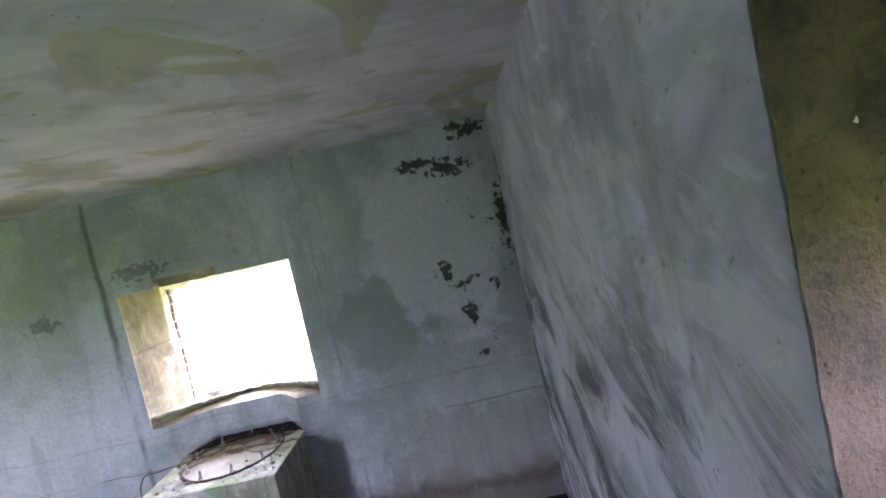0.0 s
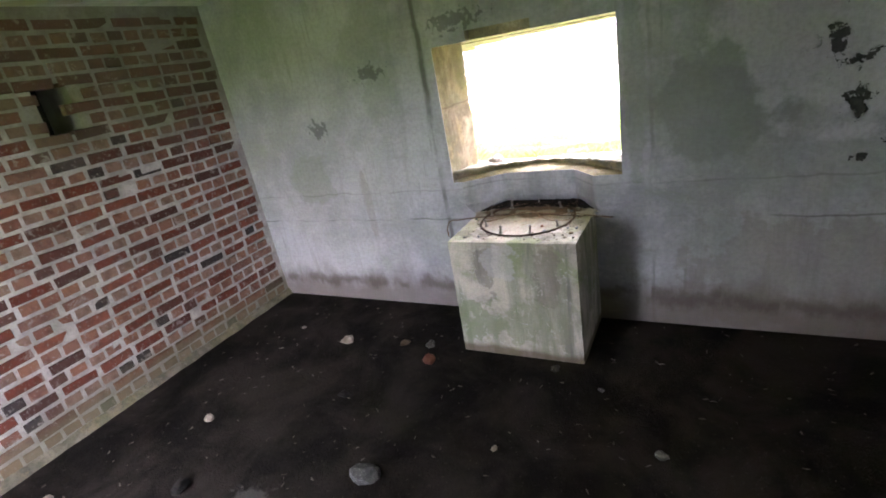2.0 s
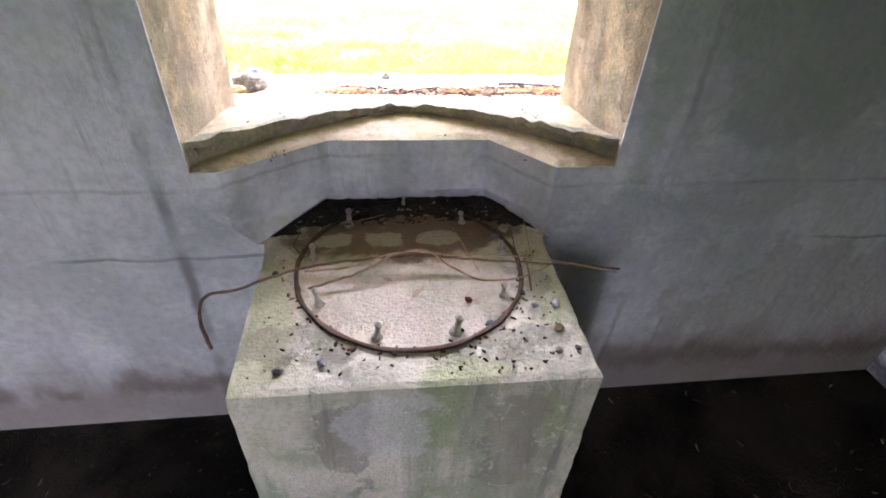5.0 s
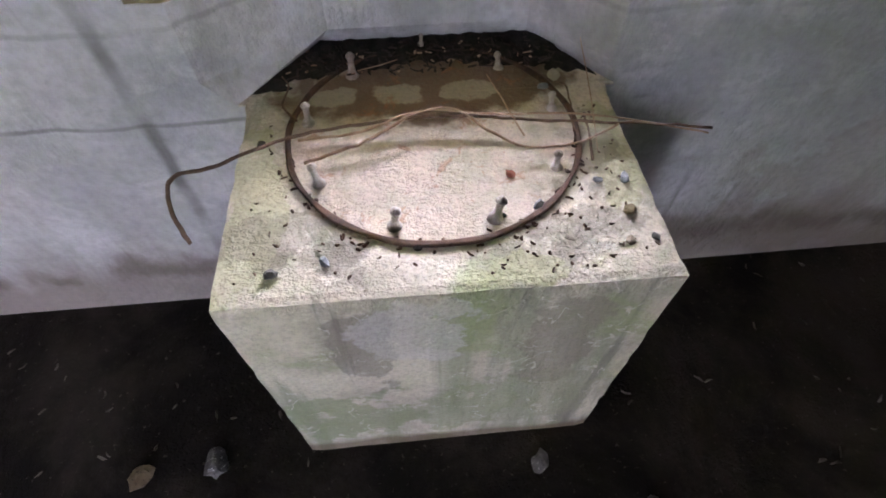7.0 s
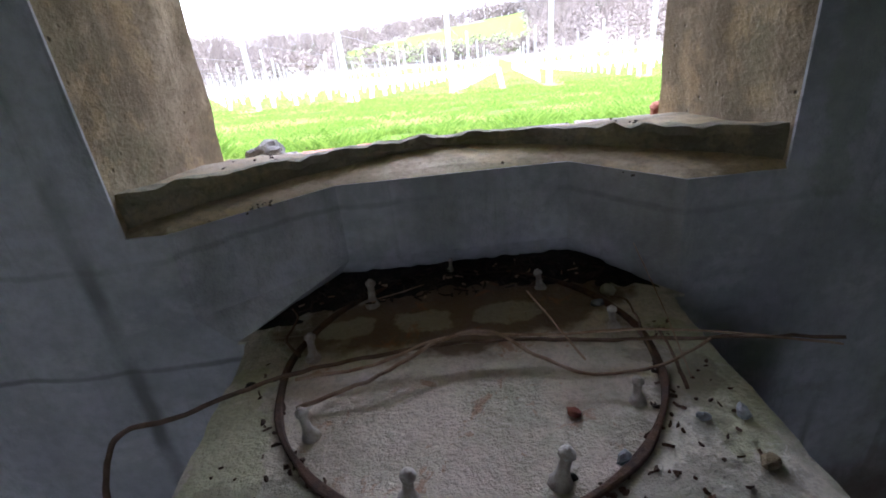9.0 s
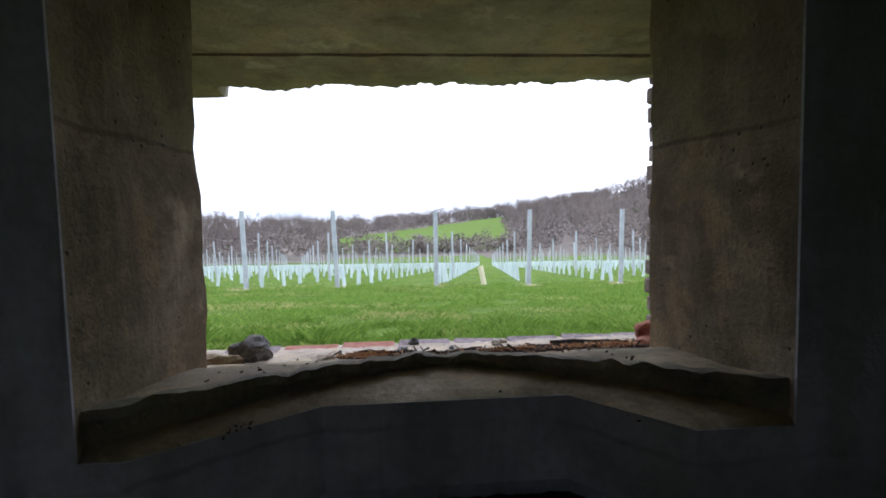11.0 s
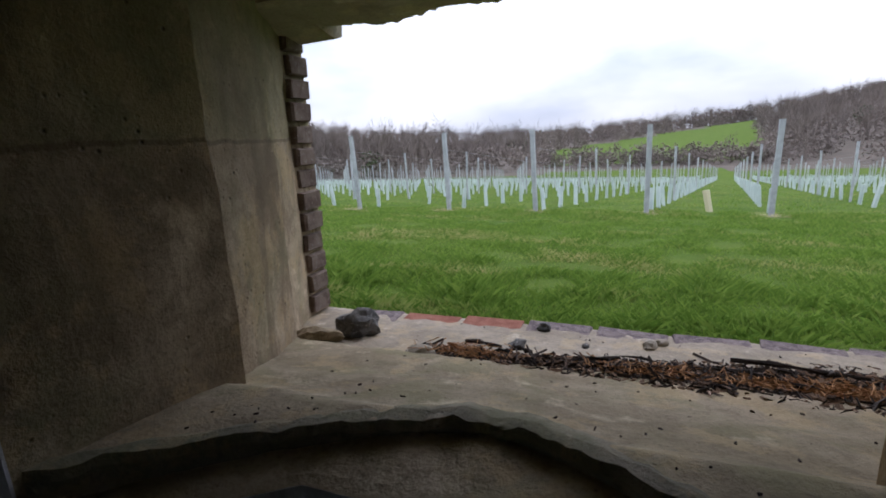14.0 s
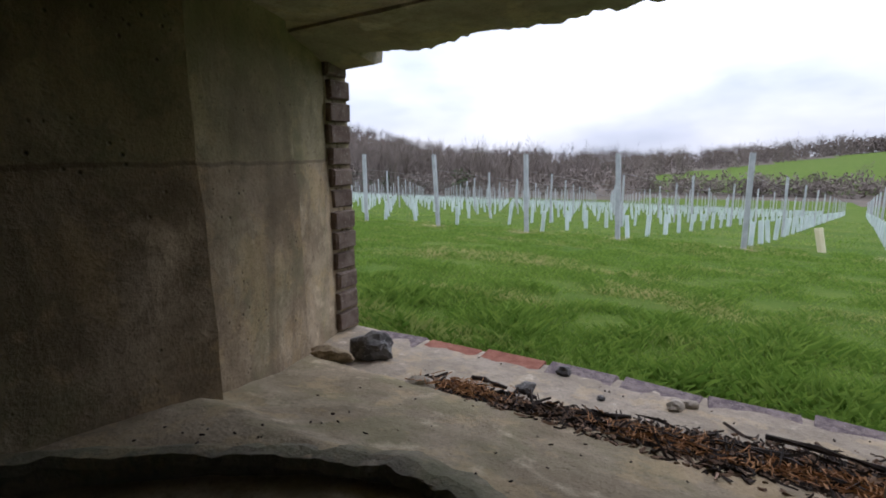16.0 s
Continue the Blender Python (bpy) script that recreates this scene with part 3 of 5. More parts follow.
def prism(bm, low, high, z0, z1):
    """A solid between two outlines with as many corners each."""
    a = [bm.verts.new((x, y, z0)) for x, y in low]
    c = [bm.verts.new((x, y, z1)) for x, y in high]
    n = len(a)
    bm.faces.new(a[::-1])
    bm.faces.new(c)
    for i in range(n):
        bm.faces.new((a[i], a[(i + 1) % n], c[(i + 1) % n], c[i]))


def slab(bm, x0, x1, y0, y1, z0, z1):
    o = [(x0, y0), (x1, y0), (x1, y1), (x0, y1)]
    prism(bm, o, o, z0, z1)


def roughen(bm, amount, scale, seed=0.0):
    for v in bm.verts:
        v.co += Vector(noise.noise_vector(v.co * scale + Vector((seed, seed, seed)))) * amount


def rod(bm, points, radii, sides=6):
    """A tapering bent tube through points."""
    rings = []
    pts = [Vector(p) for p in points]
    for i, p in enumerate(pts):
        d = (pts[min(i + 1, len(pts) - 1)] - pts[max(i - 1, 0)]).normalized()
        u = d.orthogonal().normalized()
        w = d.cross(u)
        r = radii[i] if isinstance(radii, (list, tuple)) else radii
        rings.append([bm.verts.new(p + (u * math.cos(a) + w * math.sin(a)) * r) for a in [2 * math.pi * k / sides for k in range(sides)]])
    for a, c in zip(rings, rings[1:]):
        best = min(range(sides), key=lambda k: (a[0].co - c[k].co).length)
        c[:] = c[best:] + c[:best]
        for k in range(sides):
            bm.faces.new((a[k], a[(k + 1) % sides], c[(k + 1) % sides], c[k]))
    bm.faces.new(rings[0][::-1])
    bm.faces.new(rings[-1])


def smooth_line(points, steps=5):
    """A rounder line through a few points."""
    p = [Vector(q) for q in points]
    out = []
    for i in range(len(p) - 1):
        a, b, c, d = p[max(i - 1, 0)], p[i], p[i + 1], p[min(i + 2, len(p) - 1)]
        for k in range(steps):
            t = k / steps
            out.append(0.5 * (2 * b + (c - a) * t + (2 * a - 5 * b + 4 * c - d) * t * t + (3 * b - a - 3 * c + d) * t ** 3))
    return out + [p[-1]]


def rubble(name, at, size, material, label, category="stone", seed=1, turn=0, group="", cuts=2):
    """An angular, uneven stone that rests on the place given."""
    bm = bmesh.new()
    bmesh.ops.create_icosphere(bm, subdivisions=cuts, radius=1)
    for v in bm.verts:
        n = noise.noise(v.co * 1.5 + Vector((seed * 3.1, seed, 0))) + 0.45 * noise.noise(v.co * 4 + Vector((0, seed, 0))) + 0.2 * noise.noise(v.co * 9 + Vector((seed, 0, 0)))
        v.co *= 1 + 0.38 * n
        v.co = Vector((v.co.x * size[0], v.co.y * size[1], v.co.z * size[2]))
    low = min(v.co.z for v in bm.verts)
    for v in bm.verts:
        v.co.z = max(v.co.z, low * 0.75)
    low = min(v.co.z for v in bm.verts)
    ob = part(name, bm, material)
    ob.matrix_world = pose(at[0], at[1], at[2] - low - 0.002, 0, 0, turn)
    return tagged(ob, label, category, group)


# ---- the shell: floor, ceiling, walls ----
WEST, EAST, SOUTH, TOP = -2.36, 1.885, -3.75, 2.385
OUT = 1.20

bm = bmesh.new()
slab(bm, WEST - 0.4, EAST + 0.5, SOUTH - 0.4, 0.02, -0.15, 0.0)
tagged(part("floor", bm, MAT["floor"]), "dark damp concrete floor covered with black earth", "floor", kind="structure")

bm = bmesh.new()
slab(bm, WEST - 0.4, EAST + 0.5, SOUTH - 0.4, OUT + 0.05, TOP, TOP + 0.35)
tagged(part("ceiling", bm, MAT["ceiling"]), "limewashed concrete ceiling with green algae patches", "ceiling", kind="structure")

# north wall, thick, with a stepped splayed embrasure and a niche under it
JAMB_W = [(-0.520, 0.0), (-0.487, 0.376), (-0.530, 0.386), (-0.700, 0.800), (-0.738, 0.810), (-0.862, 1.085)]
JAMB_E = [(0.545, 0.0), (0.502, 0.376), (0.560, 0.386), (0.770, 0.800), (0.805, 0.810), (0.930, 1.085)]
SHELF, HEAD = 0.952, 1.795

bm = bmesh.new()
X0, X1 = WEST - 0.4, EAST + 0.5
base = [(X0, 0), (X1, 0), (X1, OUT), (X0, OUT)]
prism(bm, base, base, -0.15, 0.735)
low = [(X0, 0), (-0.40, 0), (-0.25, 0.205), (0.25, 0.205), (0.405, 0), (X1, 0), (X1, OUT), (X0, OUT)]
high = [(X0, 0), (-0.455, 0), (-0.21, 0.175), (0.24, 0.172), (0.385, 0), (X1, 0), (X1, OUT), (X0, OUT)]
prism(bm, low, high, 0.735, SHELF - 0.16)
front = [(x, min(y, 0.30)) for x, y in high]
prism(bm, front, front, SHELF - 0.16, SHELF)
wall = part("wall_north", bm, MAT["plaster"])
tagged(wall, "thick limewashed concrete wall with a gun embrasure", "wall", kind="structure")

# the room face beside and over the opening, and the jambs behind it
bm = bmesh.new()
SKIN = 0.004
west = [(X0, 0), (-0.520, 0), (-0.5195, SKIN), (X0, SKIN)]
east = [(0.545, 0), (X1, 0), (X1, SKIN), (0.544, SKIN)]
prism(bm, west, west, SHELF, TOP)
prism(bm, east, east, SHELF, TOP)
over = [(-0.520, 0), (0.545, 0), (0.545, SKIN), (-0.520, SKIN)]
prism(bm, over, over, 1.85, TOP)
slab(bm, -0.520, -0.29, 0, SKIN, HEAD, 1.85)
slab(bm, 0.10, 0.545, 0, SKIN, HEAD, 1.85)
part("plaster_face", bm, MAT["plaster"], wall)


def jamb(profile, side, parent):
    """Stepped jamb faces with worn, slightly wavering arrises, cut into courses of shutter boards."""
    bm = bmesh.new()
    line = [(profile[0][0], SKIN)]
    for (ax, ay), (bx, by) in zip(profile, profile[1:]):
        n = max(1, int(math.hypot(bx - ax, by - ay) / 0.05))
        line += [(ax + (bx - ax) * k / n, ay + (by - ay) * k / n) for k in range(1, n + 1)]
    rows = 34
    grid = []
    for j in range(rows + 1):
        z = 0.70 + (TOP - 0.70) * j / rows
        r = []
        for x, y in line:
            w = noise.noise(Vector((x * 14, y * 14, z * 13))) * 0.006 + noise.noise(Vector((x * 40, y * 40, z * 38))) * 0.003
            step = 0.004 * math.sin(3.0 * math.floor(z / 0.27))
            r.append(bm.verts.new((x + side * (w + step) * (1 if y > SKIN + 0.001 else 0), y, z)))
        grid.append(r)
    for a, c in zip(grid, grid[1:]):
        for k in range(len(a) - 1):
            bm.faces.new((a[k], a[k + 1], c[k + 1], c[k]))
    # closes the block outside
    far = X0 if side < 0 else X1
    b0 = [bm.verts.new((line[-1][0], OUT, z)) for z in (0.70, TOP)]
    b1 = [bm.verts.new((far, OUT, z)) for z in (0.70, TOP)]
    bm.faces.new((b0[0], b1[0], b1[1], b0[1]))
    e = [r[-1] for r in grid]
    bm.faces.new([*e, b0[1], b0[0]])
    return part("jamb", bm, MAT["jamb"], parent, "pitted brown concrete embrasure jamb")


jamb(JAMB_W, -1, wall)
jamb(JAMB_E, 1, wall)

# lintel: inner slab, a dropped outer beam with a spalled edge
bm = bmesh.new()
slab(bm, -0.9, 0.93, 0.06, 0.86, HEAD + 0.002, TOP)
slab(bm, -0.9, -0.288, SKIN, 0.06, HEAD + 0.002, TOP)
slab(bm, 0.098, 0.93, SKIN, 0.06, HEAD + 0.002, TOP)
slab(bm, -0.288, 0.098, SKIN, 0.06, 1.851, TOP)
part("lintel", bm, MAT["lintel"], wall, "stained concrete lintel")
bm = bmesh.new()
n = 240
rows = []
for i in range(n + 1):
    x = -1.0 + 2.05 * i / n
    spall = 0.018 + 0.022 * noise.noise(Vector((x * 5, 3, 0))) + 0.014 * noise.noise(Vector((x * 19, 1, 0))) + 0.010 * noise.noise(Vector((x * 47, 1, 0)))
    if x < -0.70:
        spall = -0.012
    crack = 0.006 * noise.noise(Vector((x * 8, 0, 5)))
    drop = 1.752 + 0.028 * (x + 0.7) / 1.6
    prof = [(0.862 + crack, TOP), (0.862 + crack, HEAD - 0.006 + crack), (1.00, HEAD - 0.022 + crack), (1.10 + crack, drop + 0.006 + spall * 0.2),
            (OUT - 0.03, drop + spall), (OUT + 0.01, drop + 0.02 + spall * 1.6), (OUT + 0.01, TOP)]
    rows.append([bm.verts.new((x, y, z)) for y, z in prof])
for a, c in zip(rows, rows[1:]):
    for k in range(6):
        bm.faces.new((a[k], a[k + 1], c[k + 1], c[k]))
part("lintel_beam", bm, MAT["lintel"], wall, "spalled outer lintel beam")


def arc(x):
    """Plan of the broken lip: how far out it stands at x."""
    t = (x - 0.01) / 0.545
    return 0.335 * max(0.0, 1 - min(1, abs(t)) ** 1.55) + 0.004


def sill_top(y):
    pts = ((0.0, 1.018), (0.33, 0.990), (0.40, 0.950), (0.64, 0.885), (0.800, 0.858), (0.822, 0.838), (1.0, 0.815), (OUT, 0.800))
    for (a, za), (c, zc) in zip(pts, pts[1:]):
        if y <= c:
            return za + (zc - za) * max(0, y - a) / (c - a)
    return pts[-1][1]


# sill: weathered slope behind the lip
bm = bmesh.new()
nx, ny = 72, 70
grid = []
for i in range(nx + 1):
    x = -0.95 + 1.94 * i / nx
    y0 = arc(x)
    r = []
    for j in range(ny + 1):
        y = y0 + (OUT - y0) * (j / ny) ** 1.2
        z = sill_top(y) + 0.005 * noise.noise(Vector((x * 9, y * 9, 0))) + 0.003 * noise.noise(Vector((x * 30, y * 30, 2)))
        r.append(bm.verts.new((x, y, z)))
    r.append(bm.verts.new((x, OUT, 0.5)))
    grid.append(r)
for a, c in zip(grid, grid[1:]):
    for k in range(len(a) - 1):
        bm.faces.new((a[k], a[k + 1], c[k + 1], c[k]))
sill = part("sill", bm, MAT["sill"], wall, "weathered concrete embrasure sill", True)
sill.data.materials.append(MAT["sill_outer"])
for poly in sill.data.polygons:
    if poly.center.y > 0.812 + 0.012 * noise.noise(Vector((poly.center.x * 6, 0, 0))):
        poly.material_index = 1

# the jagged mossy lip that stands over the shelf
bm = bmesh.new()
rows = []
n = 120
for i in range(n + 1):
    x = -0.545 + 1.105 * i / n
    y = max(0.004, arc(x))
    j1 = 0.012 * noise.noise(Vector((x * 13, 0, 1))) + 0.008 * noise.noise(Vector((x * 36, 4, 1)))
    j2 = 0.010 * noise.noise(Vector((x * 17, 9, 1))) + 0.007 * noise.noise(Vector((x * 41, 2, 1)))
    z = sill_top(y)
    e = min(1, y / 0.05)
    prof = [(y + 0.004 * e, SHELF - 0.01), (y - (0.004 + j2 * 0.5) * e, SHELF + 0.020), (y - (0.012 + j1) * e, z - 0.010 + j2),
            (y - (0.004 + j1) * e, z + 0.004 + j2), (y + 0.025 + j1, z + 0.003 + j2 * 0.6), (y + 0.07 + j2, z - 0.014)]
    rows.append([bm.verts.new((x, max(0.003, yy), zz)) for yy, zz in prof])
for a, c in zip(rows, rows[1:]):
    for k in range(5):
        bm.faces.new((a[k], a[k + 1], c[k + 1], c[k]))
part("sill_lip", bm, MAT["lip"], wall, "jagged mossy broken concrete lip")

# top of the shelf in front of the lip
bm = bmesh.new()
rows = []
for i in range(61):
    x = -0.530 + 1.075 * i / 60
    if x < -0.455:
        ya = 0.002
    elif x < -0.21:
        ya = 0.175 * (x + 0.455) / 0.245
    elif x < 0.24:
        ya = 0.174
    elif x < 0.385:
        ya = 0.172 * (0.385 - x) / 0.145
    else:
        ya = 0.002
    ya += 0.006 * noise.noise(Vector((x * 25, 0, 3)))
    yb = max(arc(x) + 0.01, ya + 0.004)
    ya = max(ya, 0.001)
    rows.append([bm.verts.new((x, ya + (yb - ya) * k / 5, SHELF + 0.0045 + (0.0024 * k + 0.004 * noise.noise(Vector((x * 22, k, 1))) if k else -0.004))) for k in range(6)])
for a, c in zip(rows, rows[1:]):
    for k in range(5):
        bm.faces.new((a[k], a[k + 1], c[k + 1], c[k]))
part("shelf_top", bm, MAT["sill"], wall, "rough concrete shelf under the lip")

# east wall, with a raw brown opening at its end
bm = bmesh.new()
slab(bm, EAST, EAST + 0.5, -2.38, 0.0, 0.0, TOP)
slab(bm, EAST, EAST + 0.5, SOUTH, -2.38, 0.0, 1.37)
bmesh.ops.subdivide_edges(bm, edges=[e for e in bm.edges if abs(e.verts[0].co.y + 2.38) < 0.01 and abs(e.verts[1].co.y + 2.38) < 0.01 and e.calc_length() > 1], cuts=24)
roughen(bm, 0.004, 9.0)
wall_e = part("wall_east", bm, MAT["smeared"])
tagged(wall_e, "streaked grey limewashed concrete wall", "wall", kind="structure")
bm = bmesh.new()
n = 40
rows = []
for j in range(n + 1):
    z = 1.372 + (TOP - 1.372) * j / n
    rows.append([bm.verts.new((EAST - 0.003 + 0.5 * k / 10 + 0.006 * noise.noise(Vector((k, 0, z * 16))), (-2.390 if k == 0 else -2.392 + 0.018 * noise.noise(Vector((k * 0.9, 5, z * 9)))), z)) for k in range(11)])
for a, c in zip(rows, rows[1:]):
    for k in range(10):
        bm.faces.new((a[k], a[k + 1], c[k + 1], c[k]))
part("rough_jamb", bm, MAT["brown"], wall_e, "raw brown stained jamb")
bm = bmesh.new()
slab(bm, EAST + 0.002, EAST + 0.5, SOUTH, -2.40, 1.372, 1.385)
# two unseen panels, added to cut the daylight on the raw jamb to a slit
slab(bm, EAST + 0.5, EAST + 0.6, SOUTH, -2.35, 1.2, 1.45)
slab(bm, EAST + 0.5, EAST + 0.6, SOUTH, -2.35, 1.72, TOP)
part("sill", bm, MAT["soil"], wall_e, "sill covered with black soil, with unseen light-blocking panels outside")

# south wall with the doorway through which one enters
bm = bmesh.new()
DX0, DX1, DZ = -1.70, -1.05, 1.9
slab(bm, X0, DX0, SOUTH - 0.4, SOUTH, 0, TOP)
slab(bm, DX1, X1, SOUTH - 0.4, SOUTH, 0, TOP)
slab(bm, DX0, DX1, SOUTH - 0.4, SOUTH, DZ, TOP)
tagged(part("wall_south", bm, MAT["plaster"]), "limewashed concrete wall with an open doorway", "wall", kind="structure")

# west wall backing: mortar bed with a square hole
HOLE = (-1.29, -1.10, 1.69, 1.98)
bm = bmesh.new()
slab(bm, X0, WEST - 0.006, SOUTH, HOLE[0], 0, TOP)
slab(bm, X0, WEST - 0.006, HOLE[1], 0.0, 0, TOP)
slab(bm, X0, WEST - 0.006, HOLE[0], HOLE[1], 0, HOLE[2])
slab(bm, X0, WEST - 0.006, HOLE[0], HOLE[1], HOLE[3], TOP)
slab(bm, X0, X0 + 0.05, HOLE[0], HOLE[1], HOLE[2], HOLE[3])
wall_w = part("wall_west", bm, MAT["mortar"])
# soil-coloured sheets stand in for the shade inside the hole
bm = bmesh.new()
slab(bm, X0 + 0.051, X0 + 0.06, HOLE[0] + 0.003, HOLE[1] - 0.003, HOLE[2] + 0.003, HOLE[3] - 0.003)
slab(bm, X0 + 0.06, WEST - 0.03, HOLE[0] + 0.001, HOLE[0] + 0.008, HOLE[2] + 0.001, HOLE[3] - 0.001)
slab(bm, X0 + 0.06, WEST - 0.03, HOLE[0] + 0.008, HOLE[1] - 0.001, HOLE[2] + 0.001, HOLE[2] + 0.008)
part("hole_shade", bm, MAT["soil"], wall_w, "black sheets painting the shade inside the hole")
tagged(wall_w, "old red brick wall in pale mortar with a square hole", "wall", kind="structure")
bm = bmesh.new()
n = 60
rows = []
for i in range(n + 1):
    y = SOUTH + (0 - SOUTH) * i / n
    w = 0.014 * noise.noise(Vector((0, y * 7, 0)))
    rows.append([bm.verts.new(q) for q in ((WEST + 0.030 + w, y, -0.002), (WEST + 0.022 + w, y, 0.022 + w), (WEST + 0.006, y, 0.045 + 2 * w), (WEST - 0.006, y, 0.05 + 2 * w))])
for a, c in zip(rows, rows[1:]):
    for k in range(3):
        bm.faces.new((a[k], a[k + 1], c[k + 1], c[k]))
tagged(part("baseboard", bm, MAT["lip"]), "low mortar fillet along the foot of the brick wall", "skirting", kind="structure")

# ---- ground, valley and hills ----
ROW = Vector((0.160, 0.987))


def ridge(a):
    """Height of the wooded skyline, as a slope, against the bearing x / y."""
    pts = ((-3.0, 0.10), (-0.87, 0.072), (-0.6, 0.028), (-0.48, 0.016), (-0.32, 0.006), (-0.14, 0.006), (-0.03, 0.012), (0.17, 0.026), (0.41, 0.056), (0.52, 0.082), (1.0, 0.11), (3.0, 0.12))
    for (u, h), (v, k) in zip(pts, pts[1:]):
        if a <= v:
            return h + (k - h) * max(0, a - u) / (v - u)
    return 0.12


def land(x, y):
    s = ROW.x * x + ROW.y * y
    near = 0.78 - 0.092 * s
    if y < 1.2:
        k = min(1, max(0, (1.2 - y) / 2.2))
        near = near * (1 - k) - 0.05 * k
        return min(near, 0.7)
    r = math.hypot(x, y)
    floor_z = -5.0
    v = max(near, floor_z) if near > floor_z + 0.6 else floor_z + 0.6 * math.exp((near - floor_z - 0.6) / 0.6)
    if r > 95:
        top = 1.4 + 270 * ridge(x / max(y, 1)) - 8.0
        if r < 280:
            k = (r - 95) / 185
            k = k * k * (3 - 2 * k) * 0.5 + k * 0.5
            v = v + (top - v) * k
        else:
            v = top - (r - 280) * 0.05
    return v


xs = sorted(set([X0, X1] + [round(-40 + 0.8 * i, 2) for i in range(101)] + [s * v for s in (-1, 1) for v in (46, 54, 64, 76, 90, 106, 124, 145, 170, 200, 235, 275, 330, 420, 600, 1200)]))
ys = sorted(set([SOUTH - 0.4, OUT] + [round(OUT + 0.5 + 0.7 * i, 2) for i in range(90)] + [67, 72, 78, 85, 92, 100, 110, 122, 136, 152, 170, 190, 212, 236, 260, 282, 300, 340, 420, 700, 1500, -8, -14, -30, -80, -300, -1200]))
verts, index, faces = [], {}, []
for i, x in enumerate(xs):
    for j, y in enumerate(ys):
        index[i, j] = len(verts)
        verts.append((x, y, land(x, y) + 0.03 * noise.noise(Vector((x * 0.6, y * 0.6, 0)))))
for i in range(len(xs) - 1):
    for j in range(len(ys) - 1):
        if X0 - 0.01 <= xs[i] < X1 - 0.01 and SOUTH - 0.41 <= ys[j] < OUT - 0.01:
            continue
        faces.append((index[i, j], index[i + 1, j], index[i + 1, j + 1], index[i, j + 1]))
ground = new("ground", mesh_of("ground", verts, faces, MAT["meadow"], True))
ground.data.materials.append(MAT["leaf_floor"])
for poly in ground.data.polygons:
    cx, cy = poly.center.x, poly.center.y
    away = math.hypot(cx, cy)
    if cy > 40 and away > 76 and not (-0.16 < cx / cy < 0.21 and 92 < away < 160 + 330 * (cx / cy + 0.15)):
        poly.material_index = 1
tagged(ground, "green meadow that falls away to a valley and hills", "meadow", kind="structure")


def blades(count, region, height, width, seed, clump):
    """Many single grass blades on the ground, thicker in tufts."""
    rng = np.random.default_rng(seed)
    (xa, xb), (ya, yb) = region
    v, f = [], []
    while len(f) < count:
        x, y = rng.uniform(xa, xb), ya + (yb - ya) * rng.random() ** 1.5
        if abs(x) > 2.2 + 1.05 * y:
            continue
        t = noise.noise(Vector((x * clump, y * clump, 7)))
        if rng.random() > 0.92 + 0.3 * t:
            continue
        h = height * (0.55 + 0.5 * rng.random()) * (1 + 1.1 * t) * (1.5 if y < 2.6 else 1.0)
        a, lean = rng.uniform(0, 6.28), h * rng.uniform(0.2, 1.3)
        w = width * rng.uniform(0.6, 1.3)
        la = rng.uniform(0, 6.28)
        z = land(x, y) - 0.01
        dx, dy = math.cos(a) * w, math.sin(a) * w
        lx, ly = math.cos(la) * lean, math.sin(la) * lean
        k = len(v)
        v += [(x - dx, y - dy, z), (x + dx, y + dy, z), (x + dx * 0.7 + lx * 0.4, y + dy * 0.7 + ly * 0.4, z + h * 0.62), (x + lx, y + ly, z + h * 0.95)]
        f.append((k, k + 1, k + 2, k + 3))
    return v, f


v, f = blades(230000, ((-9, 9), (1.25, 8.5)), 0.052, 0.0021, 3, 2.6)
tagged(new("meadow_grass", mesh_of("meadow_grass", v, f, MAT["grass"])), "lush green spring grass with straw-coloured tufts", "grass", kind="stuff")
v, f = blades(60000, ((-30, 28), (8.0, 30)), 0.055, 0.006, 5, 1.1)
tagged(new("vineyard_grass", mesh_of("vineyard_grass", v, f, MAT["grass"])), "short grass between the young vine rows", "grass", kind="stuff")

# ---- vineyard ----
ROW_X = [-2.80, -1.27, 0.44, 2.10, 3.80]
STEP = 1.66


def row_place(k, along):
    """A place on vine row k, so many metres past its end post."""
    x = ROW_X[k + 2] if -2 <= k <= 2 else 0.44 + STEP * k
    y = 7.83 + (0.02 * k)
    if k < -2:
        y += 0.25 * (k + 2) * 0.4
    x, y = x + ROW.x * along, y + ROW.y * along
    return x, y, land(x, y)


def post_mesh(name, height, wide):
    """A folded steel trellis post: a C profile with lips and wire slots."""
    bm = bmesh.new()
    t = wide * 0.12
    o = [(-wide, -wide * 0.7), (wide, -wide * 0.7), (wide, wide * 0.7), (wide * 0.5, wide * 0.7), (wide * 0.5, wide * 0.7 - t), (wide - t, wide * 0.7 - t), (wide - t, -wide * 0.7 + t),
         (-wide + t, -wide * 0.7 + t), (-wide + t, wide * 0.7 - t), (-wide * 0.5, wide * 0.7 - t), (-wide * 0.5, wide * 0.7), (-wide, wide * 0.7)]
    prism(bm, o, o, -0.1, height)
    me = bpy.data.meshes.new(name)
    bmesh.ops.recalc_face_normals(bm, faces=bm.faces)
    bm.to_mesh(me)
    bm.free()
    me.materials.append(MAT["steel"])
    return me


